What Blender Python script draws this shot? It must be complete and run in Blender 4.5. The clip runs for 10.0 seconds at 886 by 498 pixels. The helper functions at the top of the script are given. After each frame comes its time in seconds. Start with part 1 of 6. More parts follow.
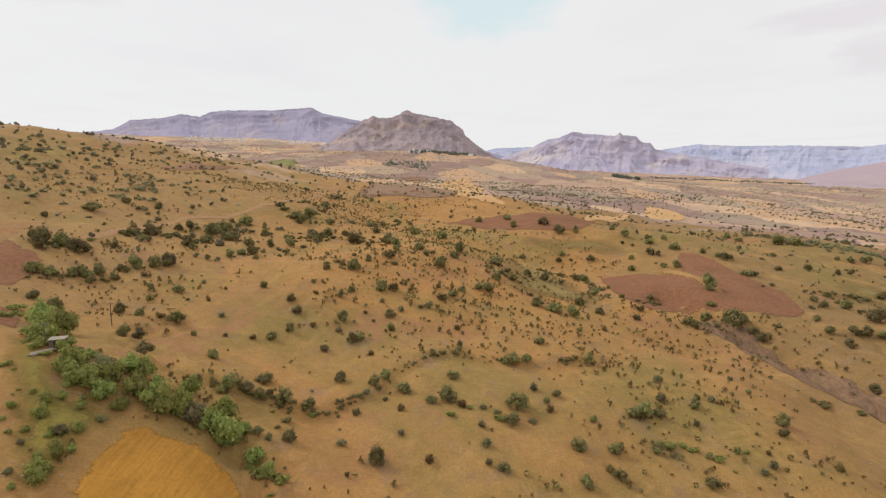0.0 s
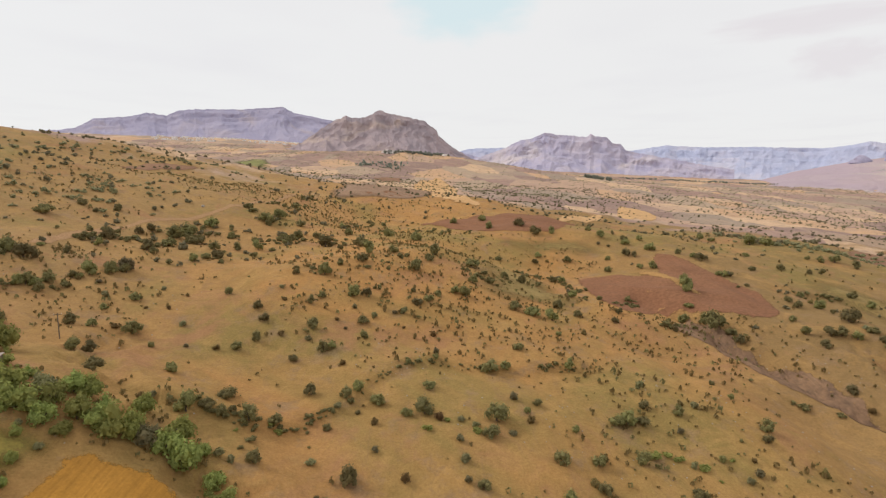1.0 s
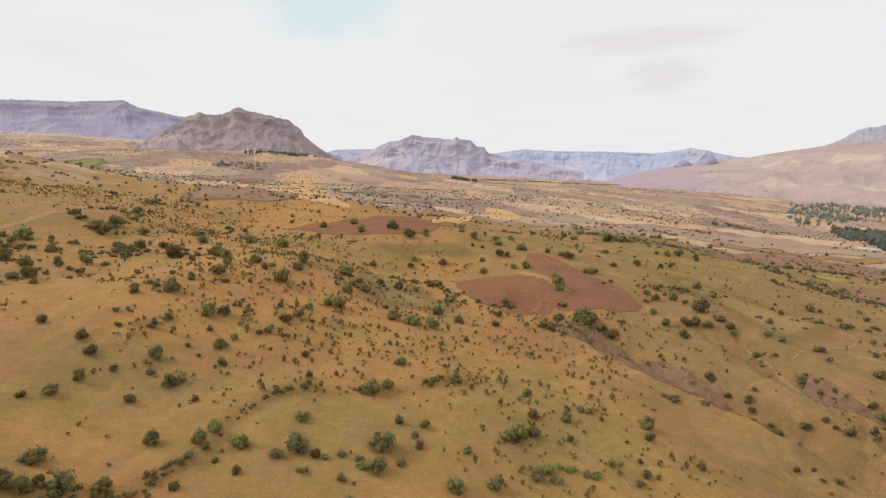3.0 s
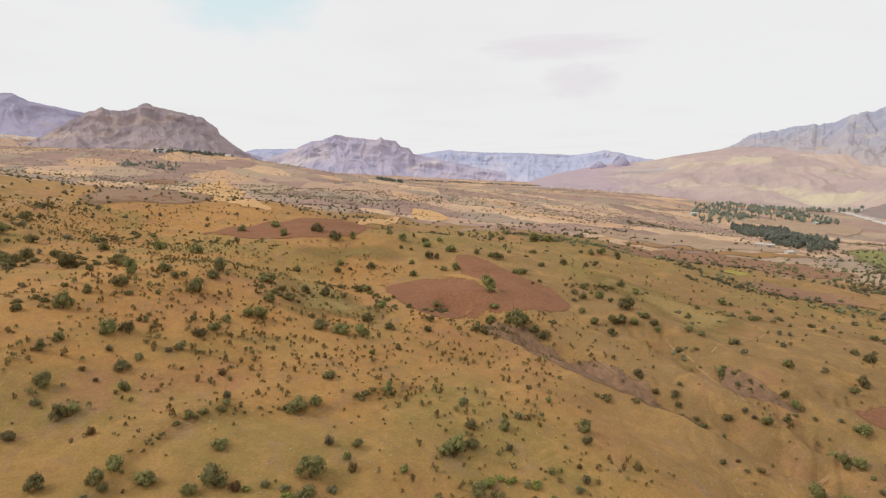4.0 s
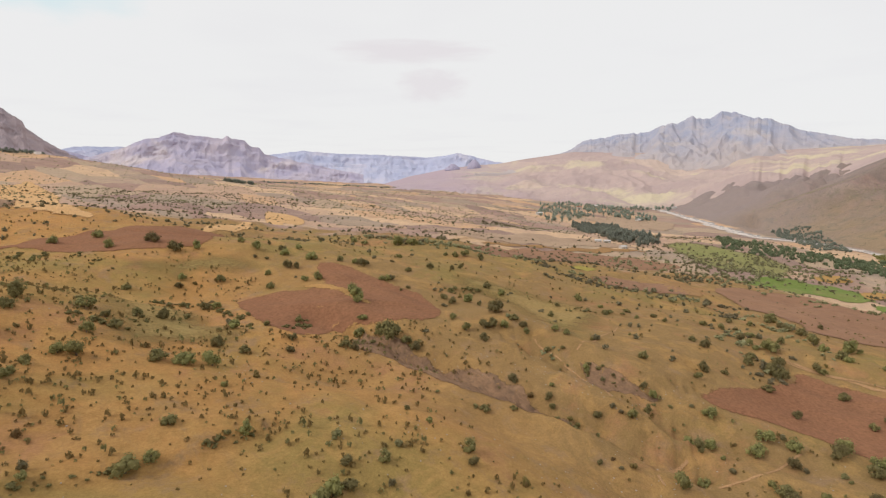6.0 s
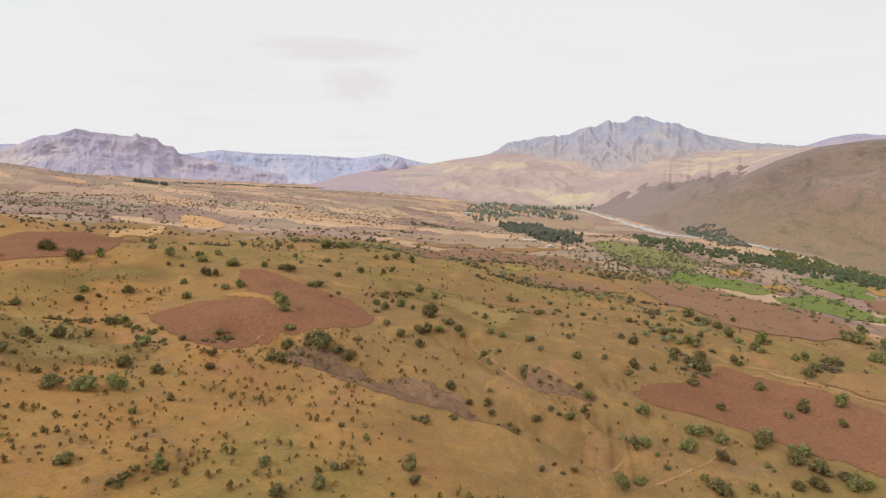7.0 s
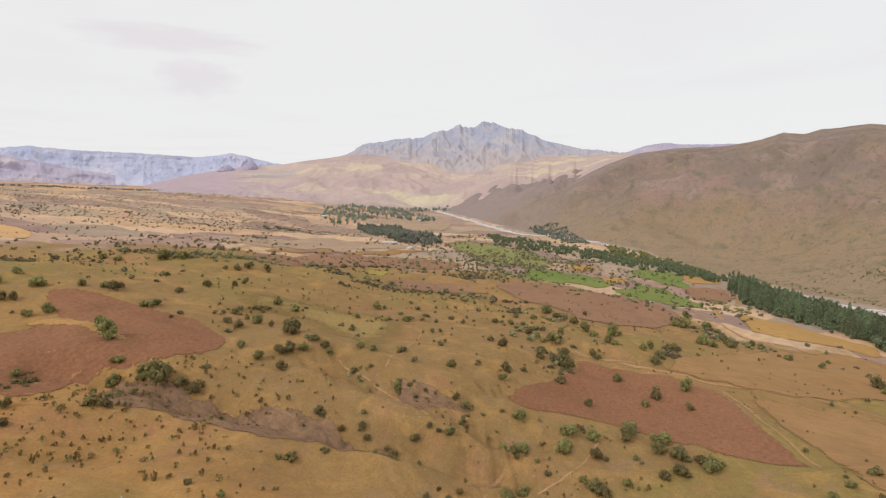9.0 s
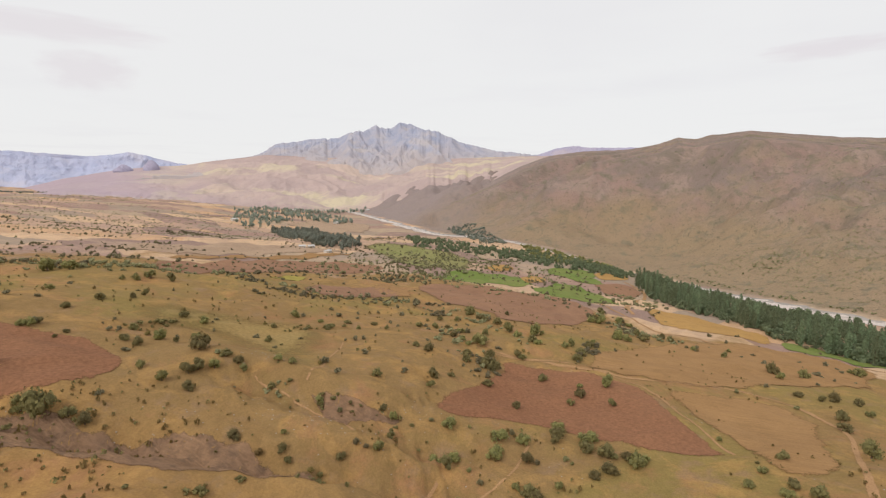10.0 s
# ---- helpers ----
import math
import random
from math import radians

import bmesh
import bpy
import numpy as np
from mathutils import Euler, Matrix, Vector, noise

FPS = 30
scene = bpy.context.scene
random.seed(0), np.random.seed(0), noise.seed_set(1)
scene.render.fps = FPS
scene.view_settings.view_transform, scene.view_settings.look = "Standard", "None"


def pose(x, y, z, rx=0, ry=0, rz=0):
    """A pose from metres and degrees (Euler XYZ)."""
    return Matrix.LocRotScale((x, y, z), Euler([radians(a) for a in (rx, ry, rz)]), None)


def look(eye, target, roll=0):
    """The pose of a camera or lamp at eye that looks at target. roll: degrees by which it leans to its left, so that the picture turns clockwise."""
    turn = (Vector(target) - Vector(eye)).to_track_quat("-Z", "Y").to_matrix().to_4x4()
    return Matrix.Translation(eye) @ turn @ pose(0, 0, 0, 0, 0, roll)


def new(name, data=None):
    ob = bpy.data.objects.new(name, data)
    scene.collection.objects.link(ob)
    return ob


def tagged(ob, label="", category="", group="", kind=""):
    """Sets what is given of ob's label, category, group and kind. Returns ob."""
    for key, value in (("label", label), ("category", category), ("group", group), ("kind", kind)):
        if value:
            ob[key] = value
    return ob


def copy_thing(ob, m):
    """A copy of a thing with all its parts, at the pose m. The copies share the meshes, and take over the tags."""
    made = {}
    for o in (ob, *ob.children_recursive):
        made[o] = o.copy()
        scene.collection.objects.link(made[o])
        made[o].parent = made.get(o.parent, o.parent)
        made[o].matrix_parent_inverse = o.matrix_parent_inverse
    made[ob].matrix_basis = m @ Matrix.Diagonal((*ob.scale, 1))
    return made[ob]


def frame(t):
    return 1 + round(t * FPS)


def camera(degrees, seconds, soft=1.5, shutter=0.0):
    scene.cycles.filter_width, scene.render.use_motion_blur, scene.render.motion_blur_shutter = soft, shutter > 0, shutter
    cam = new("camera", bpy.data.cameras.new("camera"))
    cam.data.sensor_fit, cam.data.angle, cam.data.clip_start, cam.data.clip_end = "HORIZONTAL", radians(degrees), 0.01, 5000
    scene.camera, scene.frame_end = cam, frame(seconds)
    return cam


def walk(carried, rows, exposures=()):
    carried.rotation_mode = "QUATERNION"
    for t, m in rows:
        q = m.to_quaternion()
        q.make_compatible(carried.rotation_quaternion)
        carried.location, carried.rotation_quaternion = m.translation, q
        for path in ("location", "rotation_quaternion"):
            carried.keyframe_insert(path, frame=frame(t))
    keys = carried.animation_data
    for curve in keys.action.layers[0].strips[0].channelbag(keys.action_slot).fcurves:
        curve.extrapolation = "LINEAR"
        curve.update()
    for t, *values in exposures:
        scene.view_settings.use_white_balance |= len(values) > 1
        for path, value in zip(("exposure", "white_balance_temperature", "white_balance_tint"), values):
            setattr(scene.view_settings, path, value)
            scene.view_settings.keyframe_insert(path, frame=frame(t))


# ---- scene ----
# camera and its flight
cam = camera(78.86, 10.0, 1.25)
PATH = [
    (0.0, look((-0.00, -0.00, 130.00), (-0.00, 99.17, 117.14), 0.00)),
    (0.5, look((-0.17, 2.83, 130.00), (1.95, 101.99, 117.20), 0.02)),
    (1.0, look((-0.24, 5.86, 130.00), (4.57, 104.93, 117.22), 0.02)),
    (1.5, look((-0.31, 8.80, 129.97), (7.76, 107.66, 117.23), 0.02)),
    (2.0, look((-0.21, 11.84, 129.92), (13.17, 110.12, 117.22), -0.02)),
    (2.5, look((-0.14, 14.63, 129.88), (20.62, 111.64, 117.29), -0.01)),
    (4.0, look((1.00, 23.67, 129.97), (42.03, 114.02, 117.58), -0.03)),
    (4.5, look((1.70, 26.52, 130.02), (47.88, 114.36, 117.69), -0.05)),
    (5.0, look((2.56, 29.66, 130.08), (54.34, 114.32, 117.79), -0.01)),
    (5.5, look((3.54, 32.33, 130.16), (60.96, 113.29, 117.98), -0.01)),
    (7.0, look((7.53, 40.54, 130.46), (80.24, 108.13, 118.49), -0.06)),
    (7.5, look((9.15, 43.05, 130.50), (85.55, 106.46, 118.58), -0.03)),
    (8.0, look((11.12, 45.66, 130.53), (91.20, 104.38, 118.71), -0.01)),
    (8.5, look((13.06, 47.85, 130.64), (96.47, 101.74, 118.87), -0.01)),
    (9.0, look((15.36, 50.22, 130.66), (103.21, 96.55, 119.00), 0.02)),
    (9.5, look((17.54, 52.34, 130.75), (108.90, 91.33, 119.24), 0.03)),
    (10.0, look((20.22, 54.36, 130.69), (114.08, 86.90, 119.26), -0.03)),
]
walk(cam, PATH)

# ---- world, sun, exposure ----
SUN_EL, SUN_AZ = radians(41), radians(-70)          # the veiled sun, clockwise from +y
world = bpy.data.worlds.new("overcast sky")
scene.world = world
world.use_nodes = True
wn, wl = world.node_tree.nodes, world.node_tree.links
wn.clear()


def wnode(kind, **kw):
    n = wn.new(kind)
    for k, v in kw.items():
        if k in n.inputs:
            n.inputs[k].default_value = v
    return n


sky = wn.new("ShaderNodeTexSky")
sky.sky_type, sky.sun_disc = "NISHITA", False
sky.sun_elevation, sky.sun_rotation = SUN_EL, SUN_AZ
sky_bg = wnode("ShaderNodeBackground", Strength=0.15)
wl.new(sky.outputs[0], sky_bg.inputs[0])
# high thin overcast: near-white with faint mauve bellies, drawn over the plane of the cloud deck
geo = wn.new("ShaderNodeTexCoord")
sep = wn.new("ShaderNodeSeparateXYZ")
wl.new(geo.outputs["Generated"], sep.inputs[0])
up = wn.new("ShaderNodeMath"); up.operation = "MAXIMUM"; up.inputs[1].default_value = 0.04
wl.new(sep.outputs["Z"], up.inputs[0])
deck = wn.new("ShaderNodeVectorMath"); deck.operation = "DIVIDE"
comb = wn.new("ShaderNodeCombineXYZ")
for k in range(3):
    wl.new(up.outputs[0], comb.inputs[k])
wl.new(geo.outputs["Generated"], deck.inputs[0]); wl.new(comb.outputs[0], deck.inputs[1])
puff = wnode("ShaderNodeTexNoise", Scale=0.55, Detail=4.0, Roughness=0.5)
wl.new(deck.outputs[0], puff.inputs["Vector"])


def cloud_mask(az, el, wide, high):
    """A soft elliptical patch of the cloud deck, in degrees; returns a 0..1 socket."""
    d = Vector((math.sin(radians(az)) * math.cos(radians(el)), math.cos(radians(az)) * math.cos(radians(el)), math.sin(radians(el))))
    right = Vector((math.cos(radians(az)), -math.sin(radians(az)), 0))
    parts = []
    for axis, size in ((right, wide), (right.cross(d), high)):
        dot = wn.new("ShaderNodeVectorMath"); dot.operation = "DOT_PRODUCT"; dot.inputs[1].default_value = axis
        wl.new(geo.outputs["Generated"], dot.inputs[0])
        sc = wn.new("ShaderNodeMath"); sc.operation = "MULTIPLY_ADD"
        sc.inputs[1].default_value = 1 / math.sin(radians(size)); sc.inputs[2].default_value = -axis.dot(d) / math.sin(radians(size))
        wl.new(dot.outputs["Value"], sc.inputs[0])
        parts.append(sc)
    cv = wn.new("ShaderNodeCombineXYZ")
    wl.new(parts[0].outputs[0], cv.inputs[0]); wl.new(parts[1].outputs[0], cv.inputs[1])
    warp = wnode("ShaderNodeTexNoise", Scale=1.4, Detail=3.0)
    wl.new(cv.outputs[0], warp.inputs["Vector"])
    mixv = wn.new("ShaderNodeVectorMath"); mixv.operation = "MULTIPLY_ADD"
    mixv.inputs[1].default_value = (1.3, 1.3, 0); mixv.inputs[2].default_value = (-0.65, -0.65, 0)
    wl.new(warp.outputs["Color"], mixv.inputs[0])
    addv = wn.new("ShaderNodeVectorMath"); addv.operation = "ADD"
    wl.new(cv.outputs[0], addv.inputs[0]); wl.new(mixv.outputs[0], addv.inputs[1])
    ln = wn.new("ShaderNodeVectorMath"); ln.operation = "LENGTH"
    wl.new(addv.outputs[0], ln.inputs[0])
    mr = wnode("ShaderNodeMapRange"); mr.interpolation_type = "SMOOTHSTEP"
    mr.inputs["From Min"].default_value, mr.inputs["From Max"].default_value = 0.35, 1.1
    mr.inputs["To Min"].default_value, mr.inputs["To Max"].default_value = 1.0, 0.0
    wl.new(ln.outputs["Value"], mr.inputs["Value"])
    return mr.outputs[0]


def tint(prev, mask, colour, amount):
    mx = wn.new("ShaderNodeMix"); mx.data_type = "RGBA"
    f = wn.new("ShaderNodeMath"); f.operation = "MULTIPLY"; f.inputs[1].default_value = amount
    wl.new(mask, f.inputs[0]); wl.new(f.outputs[0], mx.inputs[0])
    if prev is None:
        mx.inputs[6].default_value = (0.853, 0.849, 0.849, 1)
    else:
        wl.new(prev, mx.inputs[6])
    mx.inputs[7].default_value = (*colour, 1)
    return mx.outputs[2]


ramp = wnode("ShaderNodeMapRange")
ramp.inputs["From Min"].default_value, ramp.inputs["From Max"].default_value = 0.5, 0.85
wl.new(puff.outputs[0], ramp.inputs["Value"])
MAUVE = (0.735, 0.665, 0.70)
col = tint(None, ramp.outputs[0], (0.78, 0.765, 0.79), 0.5)
for az, el, wide, high, c, amount in (
        (36.5, 13.2, 9.0, 1.3, MAUVE, 0.48), (38.5, 10.0, 4.2, 1.8, MAUVE, 0.45), (-36.0, 16.0, 8.0, 2.0, MAUVE, 0.4),
        (5.0, 16.8, 8.0, 3.2, (0.64, 0.80, 0.84), 0.75), (-28.0, 19.5, 5.0, 2.0, MAUVE, 0.5), (106.0, 11.5, 6.0, 0.9, MAUVE, 0.5)):
    col = tint(col, cloud_mask(az, el, wide, high), c, amount)
cloud_bg = wnode("ShaderNodeBackground", Strength=1.0)
wl.new(col, cloud_bg.inputs[0])
both = wn.new("ShaderNodeMixShader"); both.inputs[0].default_value = 0.97
wl.new(sky_bg.outputs[0], both.inputs[1]); wl.new(cloud_bg.outputs[0], both.inputs[2])
wout = wn.new("ShaderNodeOutputWorld")
wl.new(both.outputs[0], wout.inputs[0])

sun = new("sun", bpy.data.lights.new("sun", "SUN"))
sun.data.energy, sun.data.angle, sun.data.color = 1.6, radians(20), (1.0, 0.95, 0.87)
sun.matrix_world = look((0, 0, 0), (-math.sin(SUN_AZ) * math.cos(SUN_EL), -math.cos(SUN_AZ) * math.cos(SUN_EL), -math.sin(SUN_EL)))
scene.view_settings.exposure = 0.0

# ---- lie of the land ----
RIVER = [(380, -330), (610, -128), (850, 42), (1055, 190), (1128, 411), (1440, 631), (1798, 946), (2600, 1650), (3600, 2700)]
# gentle swells and hollows of the hillside: centre, reach, height
NEAR_SWELLS = [
    (10, 49, 25, 2.8), (49, 36, 18, 3.2), (-59, 43, 37, 1.6), (0, 89, 44, -9.4),
    (81, 36, 44, -4.7), (-63, 87, 19, 6.2), (11, 107, 19, 2.5), (44, 98, 19, 0.1),
    (-93, 54, 19, -7.3), (-27, 127, 23, 5.2), (-65, 112, 23, -8.5), (76, 105, 23, 2.9),
    (105, 76, 23, -1.7), (-123, 40, 39, 20.7), (112, -65, 65, 11.9), (-117, 105, 28, 5.5),
    (153, -33, 28, 4.6), (64, 143, 28, 4.1), (117, 105, 47, -10.9),
]
MIDDLE_SWELLS = [
    (136, 78, 28, -2.2), (33, 153, 28, 0.8), (59, 180, 34, -9.1), (-95, 164, 34, 1.1),
    (186, 39, 34, -7.4), (-24, 228, 41, 3.3), (199, 115, 41, 7.7), (115, 199, 41, -4.0),
    (-86, 264, 50, -4.2), (241, 139, 50, -11.8), (113, 254, 83, 12.5), (-35, 334, 101, -20.0),
    (329, 70, 101, 8.9), (250, 225, 60, 2.6), (-198, 272, 60, 3.2), (0, 407, 73, 14.4),
    (-126, 387, 73, -4.1), (165, 371, 73, -5.2), (-352, 203, 73, 17.3),
]
FAR_SWELLS = [
    (481, 102, 89, 4.0), (-366, 329, 148, 25.2), (-242, 544, 476, 47.3), (-184, 566, 107, -0.4),
    (-360, 624, 130, 16.6), (-150, 704, 130, -10.2), (150, 704, 216, -16.9), (871, 0, 261, -8.7),
    (796, 354, 157, 9.6), (0, 1054, 316, -19.2), (1002, 326, 190, 21.3), (1054, 0, 190, -21.4),
    (948, 853, 638, -15.1), (477, 1467, 278, 13.6), (-771, 1336, 278, 19.0), (759, 1705, 560, -18.5),
    (-698, 2148, 1129, 36.0), (-1606, 2211, 1366, 56.4),
]
# lesser knolls and dips
NEAR_KNOLLS = [
    (26, 109, 16, 1.2), (-66, 91, 16, 2.6), (-50, 101, 16, 1.7), (-20, 129, 17, -3.1),
    (-60, 116, 17, 3.7), (-41, 124, 17, -5.1), (-78, 105, 17, 2.5), (82, 108, 11, 1.8),
    (114, 92, 11, -2.4), (82, 124, 11, 1.7), (-29, 149, 19, -0.7), (-51, 143, 19, -1.2),
    (-92, 121, 19, -1.5), (114, 108, 11, 0.6), (98, 124, 11, -4.6), (82, 140, 11, 2.3),
    (114, 124, 11, 1.9), (66, 156, 11, -0.7), (146, 92, 11, 1.8), (37, 170, 21, 1.8),
    (-106, 138, 21, -1.8), (-85, 152, 21, -1.8), (-38, 170, 21, 3.9), (171, 34, 21, 4.7),
    (12, 174, 21, -1.9),
]
GULLY_KNOLLS = [
    (-13, 174, 21, 1.4), (84, 153, 21, -3.3), (-63, 163, 21, -1.9), (82, 156, 11, -1.5),
    (114, 140, 11, 2.8), (146, 108, 11, -2.7), (130, 140, 11, -2.9), (146, 124, 11, 2.4),
    (98, 172, 11, 3.0), (195, 39, 23, 0.9), (176, 93, 23, -0.9), (-72, 186, 23, -1.0),
    (14, 199, 23, 3.1), (-15, 199, 23, 1.7), (161, 118, 23, 2.6), (50, 204, 11, -1.9),
    (146, 156, 11, 3.9), (146, 172, 11, 3.4), (67, 216, 25, -1.3), (96, 205, 25, 4.7),
    (205, 97, 25, -3.9), (6, 227, 25, 2.5), (179, 184, 28, -5.0), (30, 255, 28, -3.4),
    (63, 249, 28, -7.3),
]
MIDDLE_KNOLLS = [
    (-102, 236, 28, -0.8), (95, 239, 28, -3.3), (-115, 266, 31, -2.0), (142, 253, 31, -0.7),
    (-80, 279, 31, 4.0), (267, 114, 31, 2.9), (228, 180, 31, 1.2), (250, 148, 31, 4.0),
    (-97, 312, 34, 5.5), (288, 155, 34, 1.2), (-135, 298, 34, 1.3), (105, 310, 34, 2.5),
    (-17, 327, 34, -2.5), (65, 321, 34, 3.0), (318, 79, 34, -1.2), (200, 308, 37, 1.7),
    (118, 348, 37, -2.1), (-19, 367, 37, -4.2), (343, 132, 37, -2.2), (365, 43, 37, -4.4),
    (-109, 351, 37, 4.9), (357, 88, 37, -3.4), (-152, 335, 37, 1.9), (300, 213, 37, -3.1),
    (27, 367, 37, -1.9),
]
FAR_KNOLLS = [
    (-34, 411, 41, -1.7), (283, 300, 41, 2.9), (-220, 349, 41, -2.3), (245, 332, 41, 3.9),
    (-177, 373, 41, -2.9), (204, 359, 41, 4.9), (274, 371, 45, 1.3), (317, 336, 45, 0.8),
    (228, 402, 45, 2.5), (458, 349, 55, -2.9), (526, 235, 55, 3.0), (552, 327, 61, -2.8),
    (511, 388, 61, -3.5), (640, 48, 61, 2.1), (586, 262, 61, 2.1), (286, 575, 61, -3.4),
    (701, 135, 67, 2.2), (712, 54, 67, 2.2), (242, 672, 67, -2.3), (318, 640, 67, -5.2),
    (792, 60, 74, 4.3), (780, 150, 74, 5.1), (353, 712, 74, -2.5),
]
# eroded gullies: a run of points, half width, depth
GULLIES = [
    ([(84, 198), (90, 188), (95, 176), (99, 162), (104, 150), (109, 139), (113, 129), (118, 118), (124, 107), (132, 92)], 6.5, 5.0),
    ([(136, 156), (140, 146), (141, 134), (141, 122), (143, 108), (148, 92)], 6.0, 3.5),
    ([(-70, 132), (-66, 112), (-52, 98), (-38, 88), (-24, 74)], 5.0, 2.0),
    ([(182, 117), (176, 110), (168, 108), (160, 112)], 4.0, 1.6),
]
# rounded crests: a run of points, half width, height
CRESTS = [
    ([(56, 196), (64, 188), (73, 178), (82, 167), (88, 156), (93, 144), (98, 132), (105, 119), (112, 106), (119, 90)], 8.0, 3.2),
    ([(128, 156), (131, 144), (132, 132), (133, 118), (135, 104)], 6.0, 1.8),
    ([(150, 150), (156, 134), (160, 122), (158, 104)], 7.0, 1.2),
]
# low banks of old terraces: a run of points, step height
BANKS = [
    ([(-45, 102), (-40, 102), (-33, 101), (-25, 103), (-19, 109), (-15, 112), (-11, 122), (-4, 130), (5, 132), (13, 132), (25, 131), (39, 134)], 1.5),
    ([(20, 228), (33, 221), (42, 216), (54, 210), (61, 202), (65, 191), (72, 184)], 1.2),
    ([(148, 212), (169, 206), (187, 187), (216, 172), (242, 163)], 1.2),
    ([(-40, 312), (-25, 319), (-5, 324), (12, 313), (27, 306), (38, 268)], 1.5),
    ([(232, 111), (228, 102), (231, 93), (237, 77), (241, 64), (245, 50)], -1.0),
]


# skyline of the brown ridge over the river: bearing, elevation in degrees, seen from EAST_EYE
EAST_EYE, EAST_FAR = (20, 54), 2500
EAST_CREST = [(60, -5), (66, -3.2), (70, -1.7), (73, -0.6), (76, 0.7), (79, 2.2), (82, 3.2), (85.4, 3.6), (88.3, 3.62), (89.8, 3.72), (91.5, 3.95), (92.6, 4.2), (94.1, 4.72), (95.7, 4.52), (97, 4.85), (100.2, 5.1), (103, 4.7), (106.9, 4.2), (109.8, 3.95), (120, 3.6), (134, 3.2)]
EAST_FOOT = [(60, 2400), (66, 1900), (70, 1500), (80, 1350), (88, 1180), (102, 1000), (134, 950)]


def smooth_noise(x, y, seed):
    """Value noise of unit wavelength, -1..1."""
    xi, yi = np.floor(x), np.floor(y)
    fx, fy = x - xi, y - yi
    fx, fy = fx * fx * (3 - 2 * fx), fy * fy * (3 - 2 * fy)

    def rnd(a, b):
        v = np.sin(a * 127.1 + b * 311.7 + seed * 74.7) * 43758.5453
        return v - np.floor(v)
    a, b, c, d = rnd(xi, yi), rnd(xi + 1, yi), rnd(xi, yi + 1), rnd(xi + 1, yi + 1)
    return 2 * (a + (b - a) * fx + (c - a) * fy + (a - b - c + d) * fx * fy) - 1


def fbm(x, y, seed, octaves=4, gain=0.5):
    z, amp = 0, 1.0
    for k in range(octaves):
        z = z + amp * smooth_noise(x + 17.3 * k, y - 9.1 * k, seed + k)
        x, y, amp = 1.6 * x + 1.2 * y, 1.6 * y - 1.2 * x, amp * gain
    return z


def ridged(x, y, seed, octaves=4):
    z, amp = 0, 1.0
    for k in range(octaves):
        z = z + amp * (1 - 2 * np.abs(smooth_noise(x + 31.7 * k, y + 5.3 * k, seed + k)))
        x, y, amp = 1.6 * x + 1.2 * y, 1.6 * y - 1.2 * x, amp * 0.5
    return z


def line_distance(x, y, line):
    """Distance to a run of points, positive on its left."""
    best, side = np.full(np.shape(x), 1e9), np.zeros(np.shape(x))
    for (ax, ay), (bx, by) in zip(line[:-1], line[1:]):
        dx, dy = bx - ax, by - ay
        t = np.clip(((x - ax) * dx + (y - ay) * dy) / (dx * dx + dy * dy), 0, 1)
        px, py = x - ax - t * dx, y - ay - t * dy
        d = np.hypot(px, py)
        near = d < best
        best, side = np.where(near, d, best), np.where(near, np.sign(dx * py - dy * px), side)
    return best * side


def soft(d, k):
    return k * np.logaddexp(0, d / k)


def east_ridge(x, y, z):
    """Lifts the far bank to the folded ridge, its spurs running down to the river."""
    dx, dy = x - EAST_EYE[0], y - EAST_EYE[1]
    r, b = np.hypot(dx, dy), np.degrees(np.arctan2(dx, dy))
    el = np.interp(b, *zip(*EAST_CREST))
    top = 130 + EAST_FAR * np.tan(np.radians(el)) - np.clip(r - EAST_FAR, 0, None) * 0.2
    foot = np.interp(b, *zip(*EAST_FOOT))
    u = np.clip((r - foot) / (EAST_FAR - foot), 0, 1)
    w = 90 * fbm(x / 500, y / 500, 17, 3)
    spur = ridged((0.8 * x + 0.6 * y + w) / 340, (0.8 * y - 0.6 * x - w) / 800, 43, 4) * 62 + ridged((x + w) / 150, (y - w) / 190, 47, 4) * 24
    rise = z + (top - z) * (0.7 * u + 0.3 * u * u) + spur * np.clip(4.5 * u * (1 - u), 0, 1)
    cap = 130 + r * np.tan(np.radians(el)) - (1 - u) * 26 + 3 * fbm(x / 60, y / 60, 53, 3)
    return np.where((b > 58) & (b < 140), np.maximum(np.minimum(rise, cap), np.where(top > z, -1e3, z)), z)


